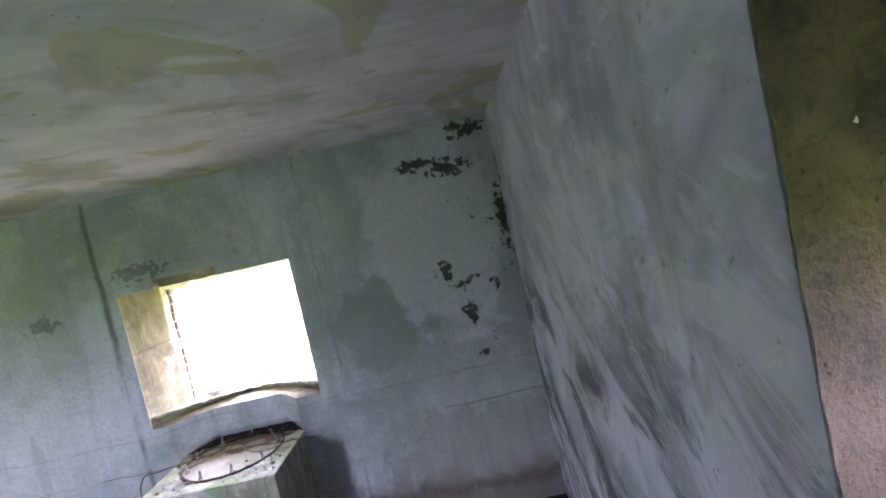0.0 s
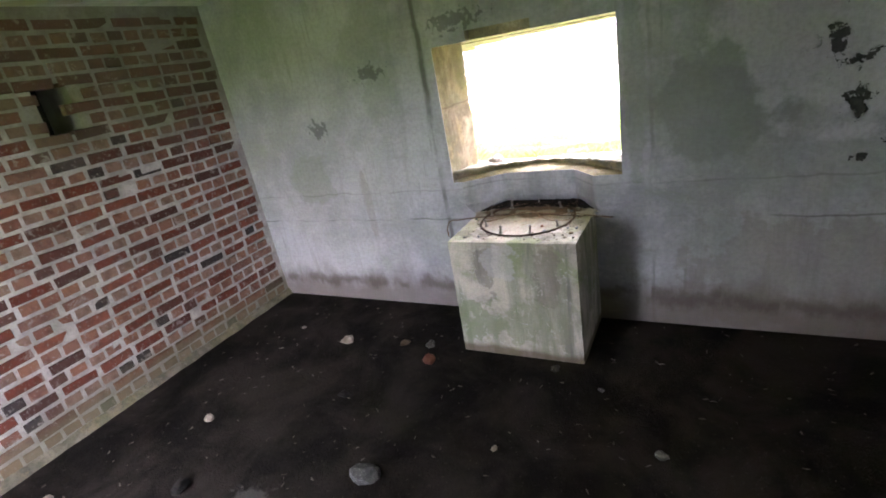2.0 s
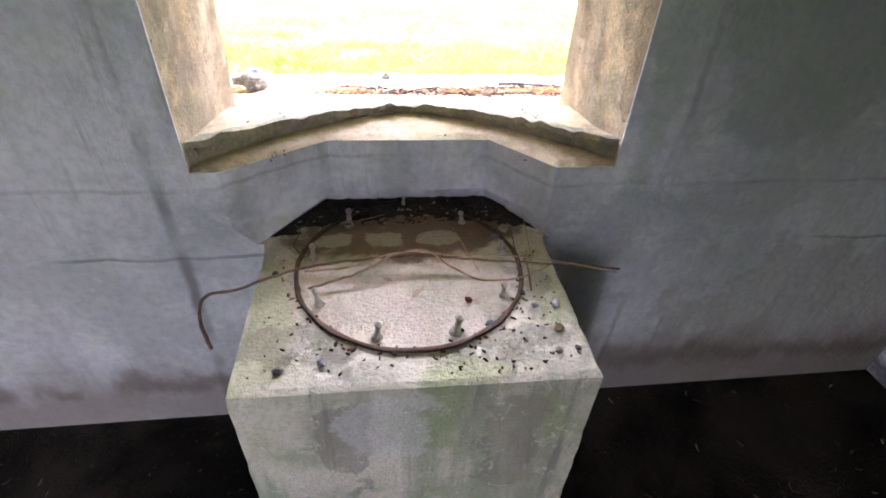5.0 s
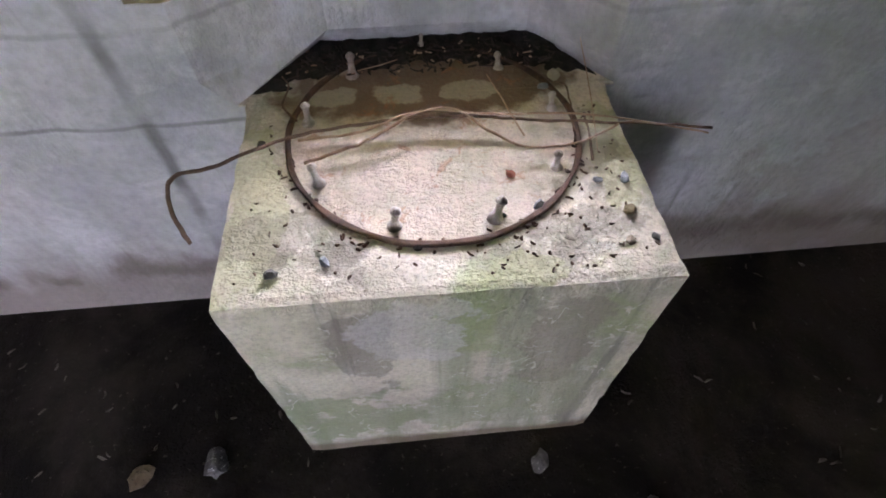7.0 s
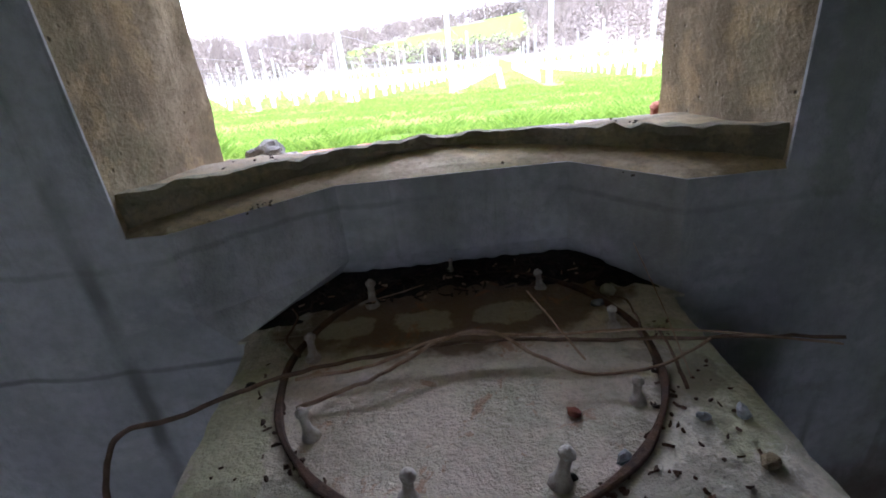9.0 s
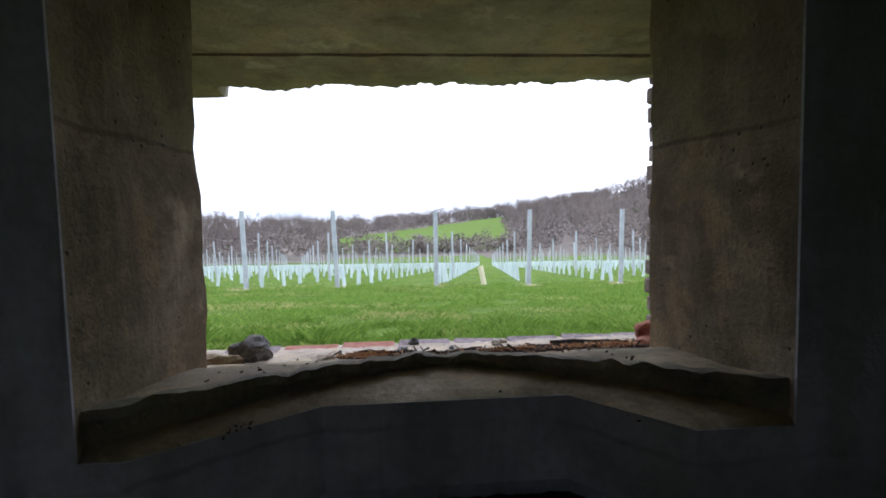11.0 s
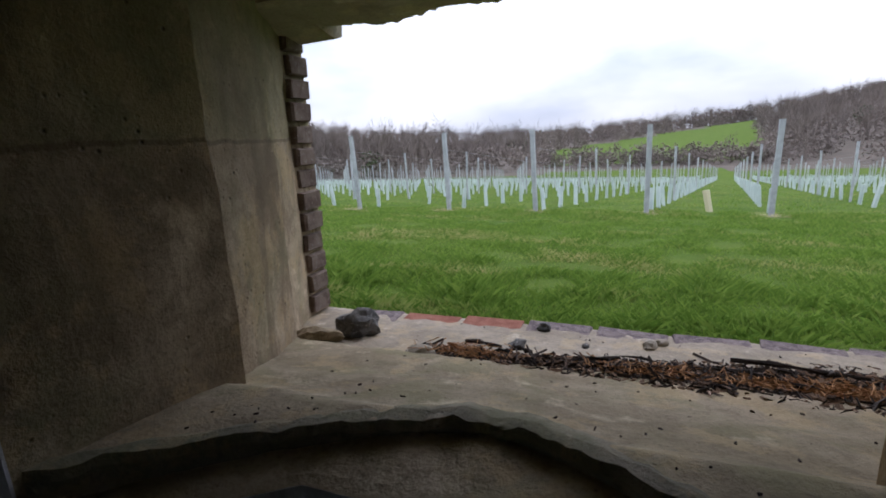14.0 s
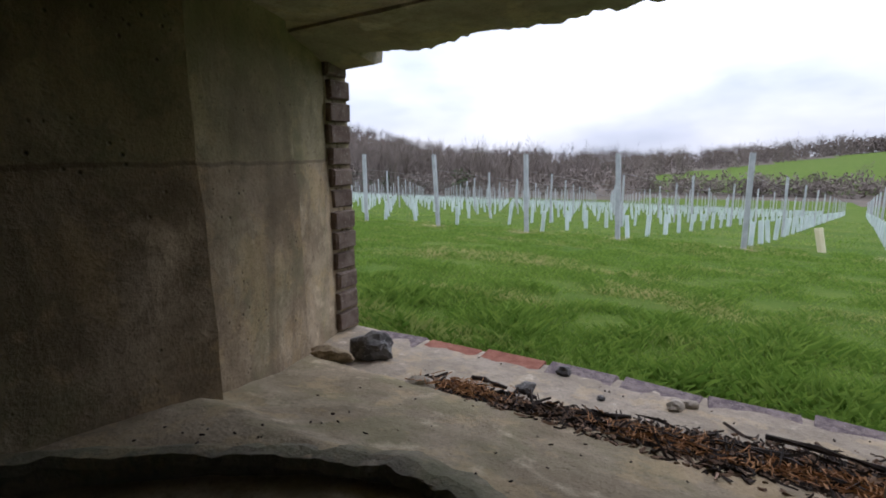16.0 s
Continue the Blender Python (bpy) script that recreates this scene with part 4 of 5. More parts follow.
def tube_mesh(name, height, r, material):
    """A folded plastic vine guard, open at the top, with a fold ridge."""
    o = [(r, 0), (r * 0.5, r * 0.86), (-r * 0.5, r * 0.86), (-r * 1.25, 0), (-r * 0.5, -r * 0.86), (r * 0.5, -r * 0.86)]
    v = [(x, y, -0.03) for x, y in o] + [(x * 1.05, y * 1.05, height) for x, y in o] + [(x * 0.85, y * 0.85, height) for x, y in o] + [(x * 0.8, y * 0.8, 0.05) for x, y in o]
    f = []
    for ring in range(3):
        for k in range(6):
            a, c = ring * 6, ring * 6 + 6
            f.append((a + k, a + (k + 1) % 6, c + (k + 1) % 6, c + k))
    return mesh_of(name, v, f, material)


rng = random.Random(11)
end_post = post_mesh("end_post", 1.36, 0.034)
for k in range(-9, 8):
    x, y, z = row_place(k, 0)
    ob = new("vine_post", end_post)
    ob.matrix_world = pose(x, y, z, rng.uniform(2, 5), rng.uniform(-1.6, 1.6), rng.uniform(-12, 12))
    tagged(ob, "tall galvanised steel end post of a vine row", "post", "vine row end posts")

line_post = post_mesh("line_post", 1.25, 0.022)
guard = tube_mesh("vine_guard", 0.40, 0.036, MAT["tube"])
made = 0
far_posts, far_tubes = ([], []), ([], [])


def append_mesh(store, me, m):
    k = len(store[0])
    store[0].extend([tuple(m @ v.co) for v in me.vertices])
    store[1].extend([tuple(k + i for i in p.vertices) for p in me.polygons])


for k in range(-34, 27):
    for i in range(1, 13):
        x, y, z = row_place(k, i * 4.4)
        m = pose(x, y, z, rng.uniform(-2, 2), rng.uniform(-1.5, 1.5), rng.uniform(-20, 20))
        if i <= 2 and -9 <= k <= 7:
            ob = new("line_post", line_post)
            ob.matrix_world = m
            tagged(ob, "thin galvanised steel line post in a vine row", "post", "vine row line posts")
        else:
            append_mesh(far_posts, line_post, m)
    for i in range(0, 54 if abs(k) < 16 else 46):
        x, y, z = row_place(k, 0.55 + i * 0.98 + rng.uniform(-0.08, 0.08))
        if rng.random() < 0.04:
            continue
        m = pose(x + rng.uniform(-0.03, 0.03), y, z, rng.uniform(-7, 7), rng.uniform(-9, 9), rng.uniform(0, 360))
        if i < 14 and -9 <= k <= 7 and made < 230:
            ob = new("vine_guard", guard)
            ob.matrix_world = m
            tagged(ob, "pale translucent plastic guard round a young vine", "vine guard", "vine guards")
            made += 1
        else:
            append_mesh(far_tubes, guard, m)
tagged(new("far_line_posts", mesh_of("far_line_posts", *far_posts, MAT["steel"])), "rows of thin steel trellis posts far down the vineyard", "posts", kind="stuff")
tagged(new("far_vine_guards", mesh_of("far_vine_guards", *far_tubes, MAT["tube"])), "dense rows of pale plastic vine guards far off", "vine guards", kind="stuff")

buff = tube_mesh("buff_guard", 0.36, 0.05, MAT["tube_buff"])
ob = new("vine_guard", buff)
ob.matrix_world = pose(1.42, 8.6, land(1.42, 8.6), -5, -10, 20)
tagged(ob, "faded buff plastic guard leaning in the grass lane", "vine guard")

bm = bmesh.new()
for k in range(-12, 10):
    for h in (0.55, 0.95):
        pts = []
        for i in range(0, 9):
            x, y, z = row_place(k, i * 4.4)
            pts.append((x, y, z + h + (0.12 if i == 0 else 0.0)))
        rod(bm, pts, 0.0022, 3)
tagged(part("trellis_wires", bm, MAT["wire"]), "thin trellis wires strung along the vine rows", "wire", kind="stuff")

# straw tufts at the feet of the end posts
for k in range(-3, 4):
    v, f = [], []
    x, y, z = row_place(k, 0)
    for i in range(160):
        a, d = rng.uniform(0, 6.28), 0.20 * rng.random() ** 0.7
        bx, by = x - 0.05 + math.cos(a) * d * 1.4, y - 0.08 + math.sin(a) * d
        l, a2 = rng.uniform(0.04, 0.12), rng.uniform(0, 6.28)
        q = len(v)
        zz = land(bx, by) + 0.0
        v += [(bx, by, zz), (bx + 0.006, by, zz), (bx + math.cos(a2) * l * 1.2, by + math.sin(a2) * l * 1.2, zz + l * 0.6)]
        f.append((q, q + 1, q + 2))
    tagged(new("straw_tuft", mesh_of("straw_tuft", v, f, MAT["straw"])), "dry straw-coloured grass tuft at a post foot", "grass tuft", "straw tufts")


# ---- woods on the hills ----
def bare_tree(seed, height, spread):
    """A leafless tree: tapered trunk, forking limbs and fine twigs as slim three-sided shoots."""
    r = random.Random(seed)
    v, f = [], []

    def shoot(p, d, length, rad, depth):
        q = p + d * length
        u = d.orthogonal().normalized()
        w = d.cross(u)
        k = len(v)
        for c, rr in ((p, rad), (q, rad * 0.55)):
            for a in (0, 2.09, 4.19):
                v.append(tuple(c + (u * math.cos(a) + w * math.sin(a)) * rr))
        for a in range(3):
            f.append((k + a, k + (a + 1) % 3, k + 3 + (a + 1) % 3, k + 3 + a))
        if depth == 0:
            return
        for i in range(r.choice((3, 4)) if depth > 1 else 4):
            nd = (d + Vector((r.uniform(-1, 1), r.uniform(-1, 1), r.uniform(-0.25, 0.75))) * spread).normalized()
            shoot(p + d * length * r.uniform(0.45, 1.0), nd, length * r.uniform(0.5, 0.75), rad * 0.5, depth - 1)

    shoot(Vector((0, 0, -0.3)), Vector((r.uniform(-0.1, 0.1), r.uniform(-0.1, 0.1), 1)).normalized(), height * 0.42, height * 0.016, 4)
    return np.array(v), np.array(f)


def bush(seed, n, size):
    """A ragged clump of many small leaf-like flakes."""
    r = np.random.default_rng(seed)
    v, f = [], []
    for i in range(n):
        d = r.normal(size=3)
        d /= np.linalg.norm(d)
        c = d * r.random() ** 0.4 * np.array((1, 1, 1.15)) * size + np.array((0, 0, size * 0.9))
        a, b = r.normal(size=3), r.normal(size=3)
        a, b = a / np.linalg.norm(a) * size * 0.13, b / np.linalg.norm(b) * size * 0.13
        k = len(v)
        v += [tuple(c - a), tuple(c + b), tuple(c + a), tuple(c - b)]
        f.append((k, k + 1, k + 2, k + 3))
    return np.array(v), np.array(f)


def in_field(x, y):
    """The open green hillside that stays clear of trees."""
    a, r = x / y, math.hypot(x, y)
    return -0.15 < a < 0.20 and 100 < r < 150 + 330 * (a + 0.15)


def scatter(name, kinds, places, material, label, category):
    vs, fs, k = [], [], 0
    for i, (x, y, s, turn) in enumerate(places):
        v, f = kinds[i % len(kinds)]
        c, n = math.cos(turn), math.sin(turn)
        m = np.array(((c, -n, 0), (n, c, 0), (0, 0, 1))) * s
        vs.append(v @ m.T + np.array((x, y, land(x, y))))
        fs.append(f + k)
        k += len(v)
    v, f = np.concatenate(vs), np.concatenate(fs)
    return tagged(new(name, mesh_of(name, v.tolist(), f.tolist(), material)), label, category, kind="stuff")


rng = random.Random(5)
places = []
while len(places) < 1700:
    a, r = rng.uniform(-1.25, 0.85), 84 + 206 * rng.random() ** 0.8
    y = r / math.sqrt(1 + a * a)
    x = a * y
    if in_field(x, y) or (-0.15 < a < 0.21 and r < 150):
        continue
    places.append((x, y, rng.uniform(0.75, 1.2), rng.uniform(0, 6.28)))
for i in range(70):
    a, r = rng.uniform(-1.15, -0.33), rng.uniform(84, 100)
    y = r / math.sqrt(1 + a * a)
    places.append((a * y, y, rng.uniform(0.95, 1.35), rng.uniform(0, 6.28)))
trees = [bare_tree(s, 9.0, rng.uniform(0.55, 0.8)) for s in range(6)]
scatter("far_woods", trees, places, MAT["branch"], "leafless brown winter woods on the hillsides", "woods")
shrubs = [bush(s, 90, 1.9) for s in range(4)]
low_places = []
while len(low_places) < 2700:
    a, r = rng.uniform(-1.25, 0.85), 80 + 215 * rng.random() ** 0.8
    y = r / math.sqrt(1 + a * a)
    x = a * y
    if in_field(x, y) or (-0.15 < a < 0.21 and r < 150 and rng.random() < 0.96):
        continue
    low_places.append((x, y, rng.uniform(0.5, 1.2), rng.uniform(0, 6.28)))
for i in range(120):
    a = rng.uniform(-0.16, 0.22)
    y = rng.uniform(84, 96)
    low_places.append((a * y, y, rng.uniform(0.4, 0.95), rng.uniform(0, 6.28)))
scatter("undergrowth", shrubs, low_places, MAT["branch"], "dense brown undergrowth under the bare woods", "undergrowth")
ever = [(p[0], p[1], p[2] * 0.9, p[3]) for p in low_places if rng.random() < 0.03 and not -0.2 < p[0] / p[1] < 0.25]
scatter("ivy_clumps", [bush(21, 150, 2.2), bush(22, 130, 1.8)], ever, MAT["ivy"], "dark ivy clumps among the bare trees", "ivy")
ridge_places = []
for i in range(240):
    a = -0.2 + 0.62 * rng.random()
    y = 278 / math.sqrt(1 + a * a) + rng.uniform(-8, 8)
    ridge_places.append((a * y, y, rng.uniform(1.2, 1.9), rng.uniform(0, 6.28)))
scatter("ridge_conifers", [bush(31, 120, 1.9)], ridge_places, MAT["branch"], "dense line of trees along the far ridge", "woods")
for a, r, s in ((-0.095, 100, 0.55), (-0.02, 98, 0.5), (0.055, 97, 0.5), (0.10, 100, 0.42), (0.16, 102, 0.55), (0.02, 104, 0.4)):
    v, f = bare_tree(int(40 + 100 * abs(a)), 9.0, 0.75)
    y = r / math.sqrt(1 + a * a)
    ob = new("hedge_tree")
    for piece, chosen in (("trunk", f[:3]), ("crown", f[3:])):
        used = sorted(set(chosen.ravel().tolist()))
        at = {q: n for n, q in enumerate(used)}
        child = new(piece, mesh_of(piece, v[used].tolist(), [[at[q] for q in face] for face in chosen.tolist()], MAT["branch"]))
        child.parent = ob
    ob.matrix_world = pose(a * y, y, land(a * y, y)) @ Matrix.Scale(s, 4)
    tagged(ob, "small leafless tree on the field's edge", "tree", "hedge trees")

# ---- gun pedestal with its holdfast ring ----
PT = 0.737
bm = bmesh.new()
o = [(-0.375, -0.505), (0.375, -0.505), (0.382, 0.004), (-0.382, 0.004)]
prism(bm, [(-0.374, -0.512), (0.376, -0.514), (0.382, 0.004), (-0.382, 0.004)], [(-0.376, -0.493), (0.376, -0.500), (0.382, 0.004), (-0.382, 0.004)], -0.01, PT)
bmesh.ops.subdivide_edges(bm, edges=bm.edges[:], cuts=26, use_grid_fill=True)
for v in bm.verts:
    e = sum((abs(abs(v.co.x) - 0.376) < 0.006, abs(v.co.y + 0.50) < 0.016, abs(v.co.z - PT) < 0.004))
    w = Vector(noise.noise_vector(v.co * 14)) * 0.0015
    if e >= 2:
        w += Vector((-math.copysign(1, v.co.x) if abs(v.co.x) > 0.36 else 0, 1 if v.co.y < -0.47 else 0, -1 if v.co.z > 0.72 else 0)) * (0.003 + 0.005 * max(0, noise.noise(v.co * 30)))
    if v.co.y < -0.02:
        v.co += w
pedestal = part("gun_pedestal", bm, MAT["pedestal"])
tagged(pedestal, "pale algae-stained concrete gun pedestal under the embrasure", "pedestal")

# the floor of the niche continues the top
bm = bmesh.new()
o = [(-0.398, -0.001), (0.403, -0.001), (0.249, 0.203), (-0.249, 0.203)]
prism(bm, o, o, 0.733, PT + 0.001)
part("niche_floor", bm, MAT["pedestal"], pedestal)

RC = Vector((0.0, -0.118, PT))
bm = bmesh.new()
n = 96
rows = []
for i in range(n):
    a = 2 * math.pi * i / n
    ra, rb = 0.279 + 0.0012 * math.sin(a * 9), 0.2915 + 0.0015 * math.sin(a * 13)
    rows.append([bm.verts.new((RC.x + math.cos(a) * r, RC.y + math.sin(a) * r, PT + z)) for r, z in ((ra, -0.006), (ra, 0.006), (ra + 0.002, 0.0075), (rb - 0.004, 0.0075), (rb - 0.002, 0.006), (rb - 0.002, -0.006))])
for i in range(n):
    a, c = rows[i], rows[(i + 1) % n]
    for k in range(5):
        bm.faces.new((a[k], a[k + 1], c[k + 1], c[k]))
part("holdfast_ring", bm, MAT["iron"], pedestal, "rusted iron holdfast ring")

bolt_bm = bmesh.new()
rings = []
for z, r in ((-0.004, 0.019), (0.004, 0.018), (0.012, 0.013), (0.022, 0.0095), (0.040, 0.0085), (0.050, 0.009), (0.054, 0.0125), (0.061, 0.0125), (0.063, 0.0075), (0.068, 0.006)):
    rings.append([bolt_bm.verts.new((math.cos(a) * r * (1 + 0.12 * math.sin(3 * a + z * 90)), math.sin(a) * r, z)) for a in [2 * math.pi * k / 10 for k in range(10)]])
for a, c in zip(rings, rings[1:]):
    for k in range(10):
        bolt_bm.faces.new((a[k], a[(k + 1) % 10], c[(k + 1) % 10], c[k]))
bolt_bm.faces.new(rings[-1])
first = part("anchor_bolt", bolt_bm, MAT["bolt"], pedestal, "corroded pale anchor bolt", True)
first.matrix_basis = pose(RC.x - 0.005, RC.y + 0.285, PT + 0.012, 5, 3, 10) @ Matrix.Scale(0.4, 4)
for i in range(1, 9):
    a = math.pi / 2 + i * 2 * math.pi / 9
    b = new("anchor_bolt", first.data)
    b.parent = pedestal
    b["label"] = "corroded pale anchor bolt"
    b.matrix_basis = pose(RC.x + 0.252 * math.cos(a), RC.y + 0.252 * math.sin(a), PT, rng.uniform(-8, 8), rng.uniform(-10, 10), rng.uniform(0, 360)) @ Matrix.Scale(rng.uniform(0.6, 0.8), 4)

# black soil heaped at the back of the niche
bm = bmesh.new()
nx, ny = 64, 22
grid = []
for i in range(nx + 1):
    u = i / nx
    r = []
    for j in range(ny + 1):
        w = j / ny
        y = 0.005 + 0.198 * w
        half = 0.40 - 0.15 * max(0, y) / 0.203
        x = (-1 + 2 * u) * (half - 0.004)
        edge = 0.085 + 0.025 * noise.noise(Vector((x * 14, 0, 8))) - 0.075 * (abs(x) / 0.36) ** 2
        h = (y - edge) / 0.06
        z = PT - 0.004 + min(0.022, max(-0.004, 0.012 * h)) + 0.007 * noise.noise(Vector((x * 40, y * 40, 0))) * (1 if h > 0 else 0.2)
        r.append(bm.verts.new((x, y, z)))
    grid.append(r)
for a, c in zip(grid, grid[1:]):
    for k in range(ny):
        bm.faces.new((a[k], a[k + 1], c[k + 1], c[k]))
tagged(part("soil", bm, MAT["soil"], None, "", True), "black leaf soil heaped in the niche behind the bolts", "soil", kind="stuff")


def flakes(name, count, spot, size, material, label, seed, category="litter"):
    """Loose bits of leaf, bark and twig lying at random over a spot."""
    r = random.Random(seed)
    v, f = [], []
    for i in range(count):
        x, y, z = spot(r)
        l, w, h = size[0] * r.uniform(0.4, 1.6), size[1] * r.uniform(0.5, 1.5), size[2] * r.uniform(0.5, 1.3)
        m = pose(x, y, z + h * 0.4, r.uniform(-25, 25), r.uniform(-25, 25), r.uniform(0, 360))
        k = len(v)
        bend = r.uniform(-0.3, 0.3) * l
        for px, py in ((-l, 0), (0, bend), (l, 0)):
            for dy, dz in ((-w, -h), (w, -h), (0, h)):
                v.append(tuple(m @ Vector((px, py + dy * (1 - 0.4 * abs(px) / l), dz))))
        for s in (0, 3):
            for e in range(3):
                f.append((k + s + e, k + s + (e + 1) % 3, k + s + 3 + (e + 1) % 3, k + s + 3 + e))
        f += [(k, k + 2, k + 1), (k + 6, k + 7, k + 8)]
    return tagged(new(name, mesh_of(name, v, f, material)), label, category, kind="stuff")


def niche_spot(r):
    y = 0.06 + 0.14 * r.random()
    return r.uniform(-1, 1) * (0.37 - 0.6 * y), y, PT + 0.014


flakes("leaf_bits", 260, niche_spot, (0.010, 0.0025, 0.0015), MAT["litter_dark"], "dark leaf and twig bits on the soil", 1)
flakes("pale_leaf_bits", 36, niche_spot, (0.007, 0.003, 0.0012), MAT["twig"], "pale dry bits on the dark soil", 2)


def top_spot(r):
    while True:
        x, y = r.uniform(-0.34, 0.35), r.uniform(-0.47, -0.05)
        if math.hypot(x, y + 0.118) > 0.30 and (x > 0.0 or r.random() < 0.6):
            return x, y, PT + 0.002


flakes("pedestal_crumbs", 90, top_spot, (0.0035, 0.0022, 0.0015), MAT["iron"], "dark rust and stone crumbs on the pedestal", 3)
flakes("ring_crumbs", 70, lambda r: ((lambda a, q: (math.cos(a) * q, -0.118 + math.sin(a) * q, PT + 0.002))(r.uniform(3.3, 6.1), r.uniform(0.27, 0.31))), (0.0045, 0.003, 0.002), MAT["iron"], "rust flakes along the iron ring", 4)

# dry stems laid across the pedestal
STEMS = [
    ("dry_creeper", "vine", 0.0062, ((-0.445, -0.33, 0.70), (-0.475, -0.27, 0.745), (-0.46, -0.235, 0.772), (-0.40, -0.215, 0.77), (-0.33, -0.17, 0.765), (-0.25, -0.13, 0.758), (-0.12, -0.115, 0.762), (0.05, -0.115, 0.766), (0.20, -0.14, 0.764), (0.35, -0.165, 0.768), (0.52, -0.205, 0.775)), "long brown dry vine stem across the pedestal"),
    ("dry_creeper", "twig", 0.0048, ((-0.245, -0.195, 0.745), (-0.13, -0.165, 0.762), (-0.04, -0.115, 0.775), (0.04, -0.105, 0.778), (0.10, -0.165, 0.770), (0.16, -0.205, 0.760), (0.26, -0.205, 0.758), (0.35, -0.175, 0.772)), "wavy pale dry stem across the pedestal"),
    ("dry_creeper", "twig", 0.0042, ((-0.26, -0.135, 0.748), (-0.14, -0.135, 0.760), (-0.02, -0.10, 0.772), (0.12, -0.125, 0.774), (0.30, -0.15, 0.778), (0.51, -0.215, 0.772)), "thin pale dry stem across the pedestal"),
    ("dry_creeper", "vine", 0.0036, ((-0.27, -0.07, 0.742), (-0.30, -0.03, 0.752), (-0.29, 0.02, 0.760), (-0.305, 0.05, 0.763)), "short dark curled stem beside a bolt"),
    ("straw_stalk", "twig", 0.0026, ((0.165, -0.185, 0.768), (0.14, -0.11, 0.785), (0.115, -0.035, 0.80)), "pale straw stalk leaning on the stems"),
    ("straw_stalk", "twig", 0.0018, ((0.305, -0.215, 0.742), (0.303, -0.12, 0.80), (0.295, -0.02, 0.86)), "thin upright dry grass stalk"),
    ("dry_creeper", "vine", 0.0034, ((0.27, -0.165, 0.752), (0.275, -0.10, 0.766), (0.285, -0.03, 0.758), (0.27, 0.0, 0.75)), "short dark stem beside a bolt"),
    ("dry_creeper", "vine", 0.0042, ((0.285, -0.24, 0.746), (0.292, -0.19, 0.758), (0.29, -0.14, 0.775)), "short dark twig stub by the ring"),
    ("dry_twig", "twig", 0.0022, ((-0.15, 0.065, 0.757), (-0.06, 0.085, 0.765)), "small pale twig on the soil"),
]
for name, mat, r, pts, label in STEMS:
    bm = bmesh.new()
    line = smooth_line(pts, 7)
    line = [p + Vector(noise.noise_vector(p * 45)) * r * 0.6 for p in line]
    rod(bm, line, [0.66 * r * (1.0 - 0.35 * i / len(line)) * (1 + 0.18 * noise.noise(p * 60)) for i, p in enumerate(line)], 7)
    tagged(part(name, bm, MAT[mat], None, "", True), label, "stem")

for i, (x, y, s) in enumerate(((0.245, -0.005, 0.013), (0.165, -0.335, 0.012), (0.335, -0.285, 0.013), (-0.20, -0.42, 0.012), (0.285, -0.285, 0.010))):
    rubble("snail_shell", (x, y, PT + (0.002 if y < 0 else 0.002)), (s * 0.95, s * 0.6, s * 0.55), MAT["snail"], "small grey empty snail shell on the pedestal", "shell", 30 + i, 40 * i, "snail shells")
for i, (x, y, s, mat) in enumerate(((-0.285, -0.435, 0.013, "stone"), (0.32, -0.36, 0.015, "wood"), (0.30, -0.425, 0.011, "stone_pale"), (0.345, -0.42, 0.010, "stone"), (0.13, -0.255, 0.012, "redbrick"), (0.10, -0.35, 0.008, "soil"), (-0.05, -0.405, 0.010, "soil"), (-0.335, -0.13, 0.011, "soil"), (0.275, 0.03, 0.02, "stone_pale"))):
    rubble("pebble", (x, y, PT + 0.001), (s * 0.85, s * 0.7, s * 0.45), MAT[mat], "small loose pebble on the concrete pedestal", "pebble", 50 + i, 33 * i, "pebbles on the pedestal")

# ---- things on the embrasure sill ----
def on_sill(x, y, up=0.0):
    return x, y, sill_top(y) - 0.001 + up


rubble("rotten_log_end", on_sill(-0.655, 0.845), (0.075, 0.034, 0.024), MAT["wood"], "split rotten wood block on the sill", "wood", 3, 8, "", 3)
rubble("flint", on_sill(-0.575, 0.94), (0.064, 0.048, 0.046), MAT["stone"], "large dark grey flint on the sill", "stone", 8, 30, "", 3)
rubble("rubble_piece", on_sill(-0.315, 0.815), (0.042, 0.028, 0.015), MAT["stone_pale"], "flat pale mortar chip on the sill", "rubble", 12, 10)
rubble("rubble_piece", on_sill(-0.035, 1.15), (0.021, 0.02, 0.017), MAT["stone"], "small round brown stone at the sill edge", "stone", 14, 10)
rubble("rubble_piece", on_sill(-0.08, 0.97), (0.032, 0.019, 0.016), MAT["stone"], "grey angular stone on the sill", "stone", 17, 60)
rubble("rubble_piece", on_sill(0.27, 1.08), (0.026, 0.018, 0.014), MAT["stone_pale"], "pale mortar lump on the sill", "rubble", 18, 60)
rubble("rubble_piece", on_sill(0.30, 1.11), (0.022, 0.016, 0.012), MAT["stone_pale"], "pale mortar lump on the sill", "rubble", 19, 20)
rubble("rubble_piece", on_sill(0.10, 1.03), (0.011, 0.010, 0.008), MAT["stone"], "small grey pebble on the sill", "pebble", 20, 20)
rubble("brick_fragment", on_sill(0.815, 1.0), (0.060, 0.045, 0.045), MAT["redbrick"], "broken red brick lump leaning at the jamb", "brick", 23, 50, "", 3)
rubble("brick_fragment", on_sill(0.76, 0.90), (0.050, 0.035, 0.022), MAT["redbrick"], "broken red brick lump in the litter", "brick", 25, 10)
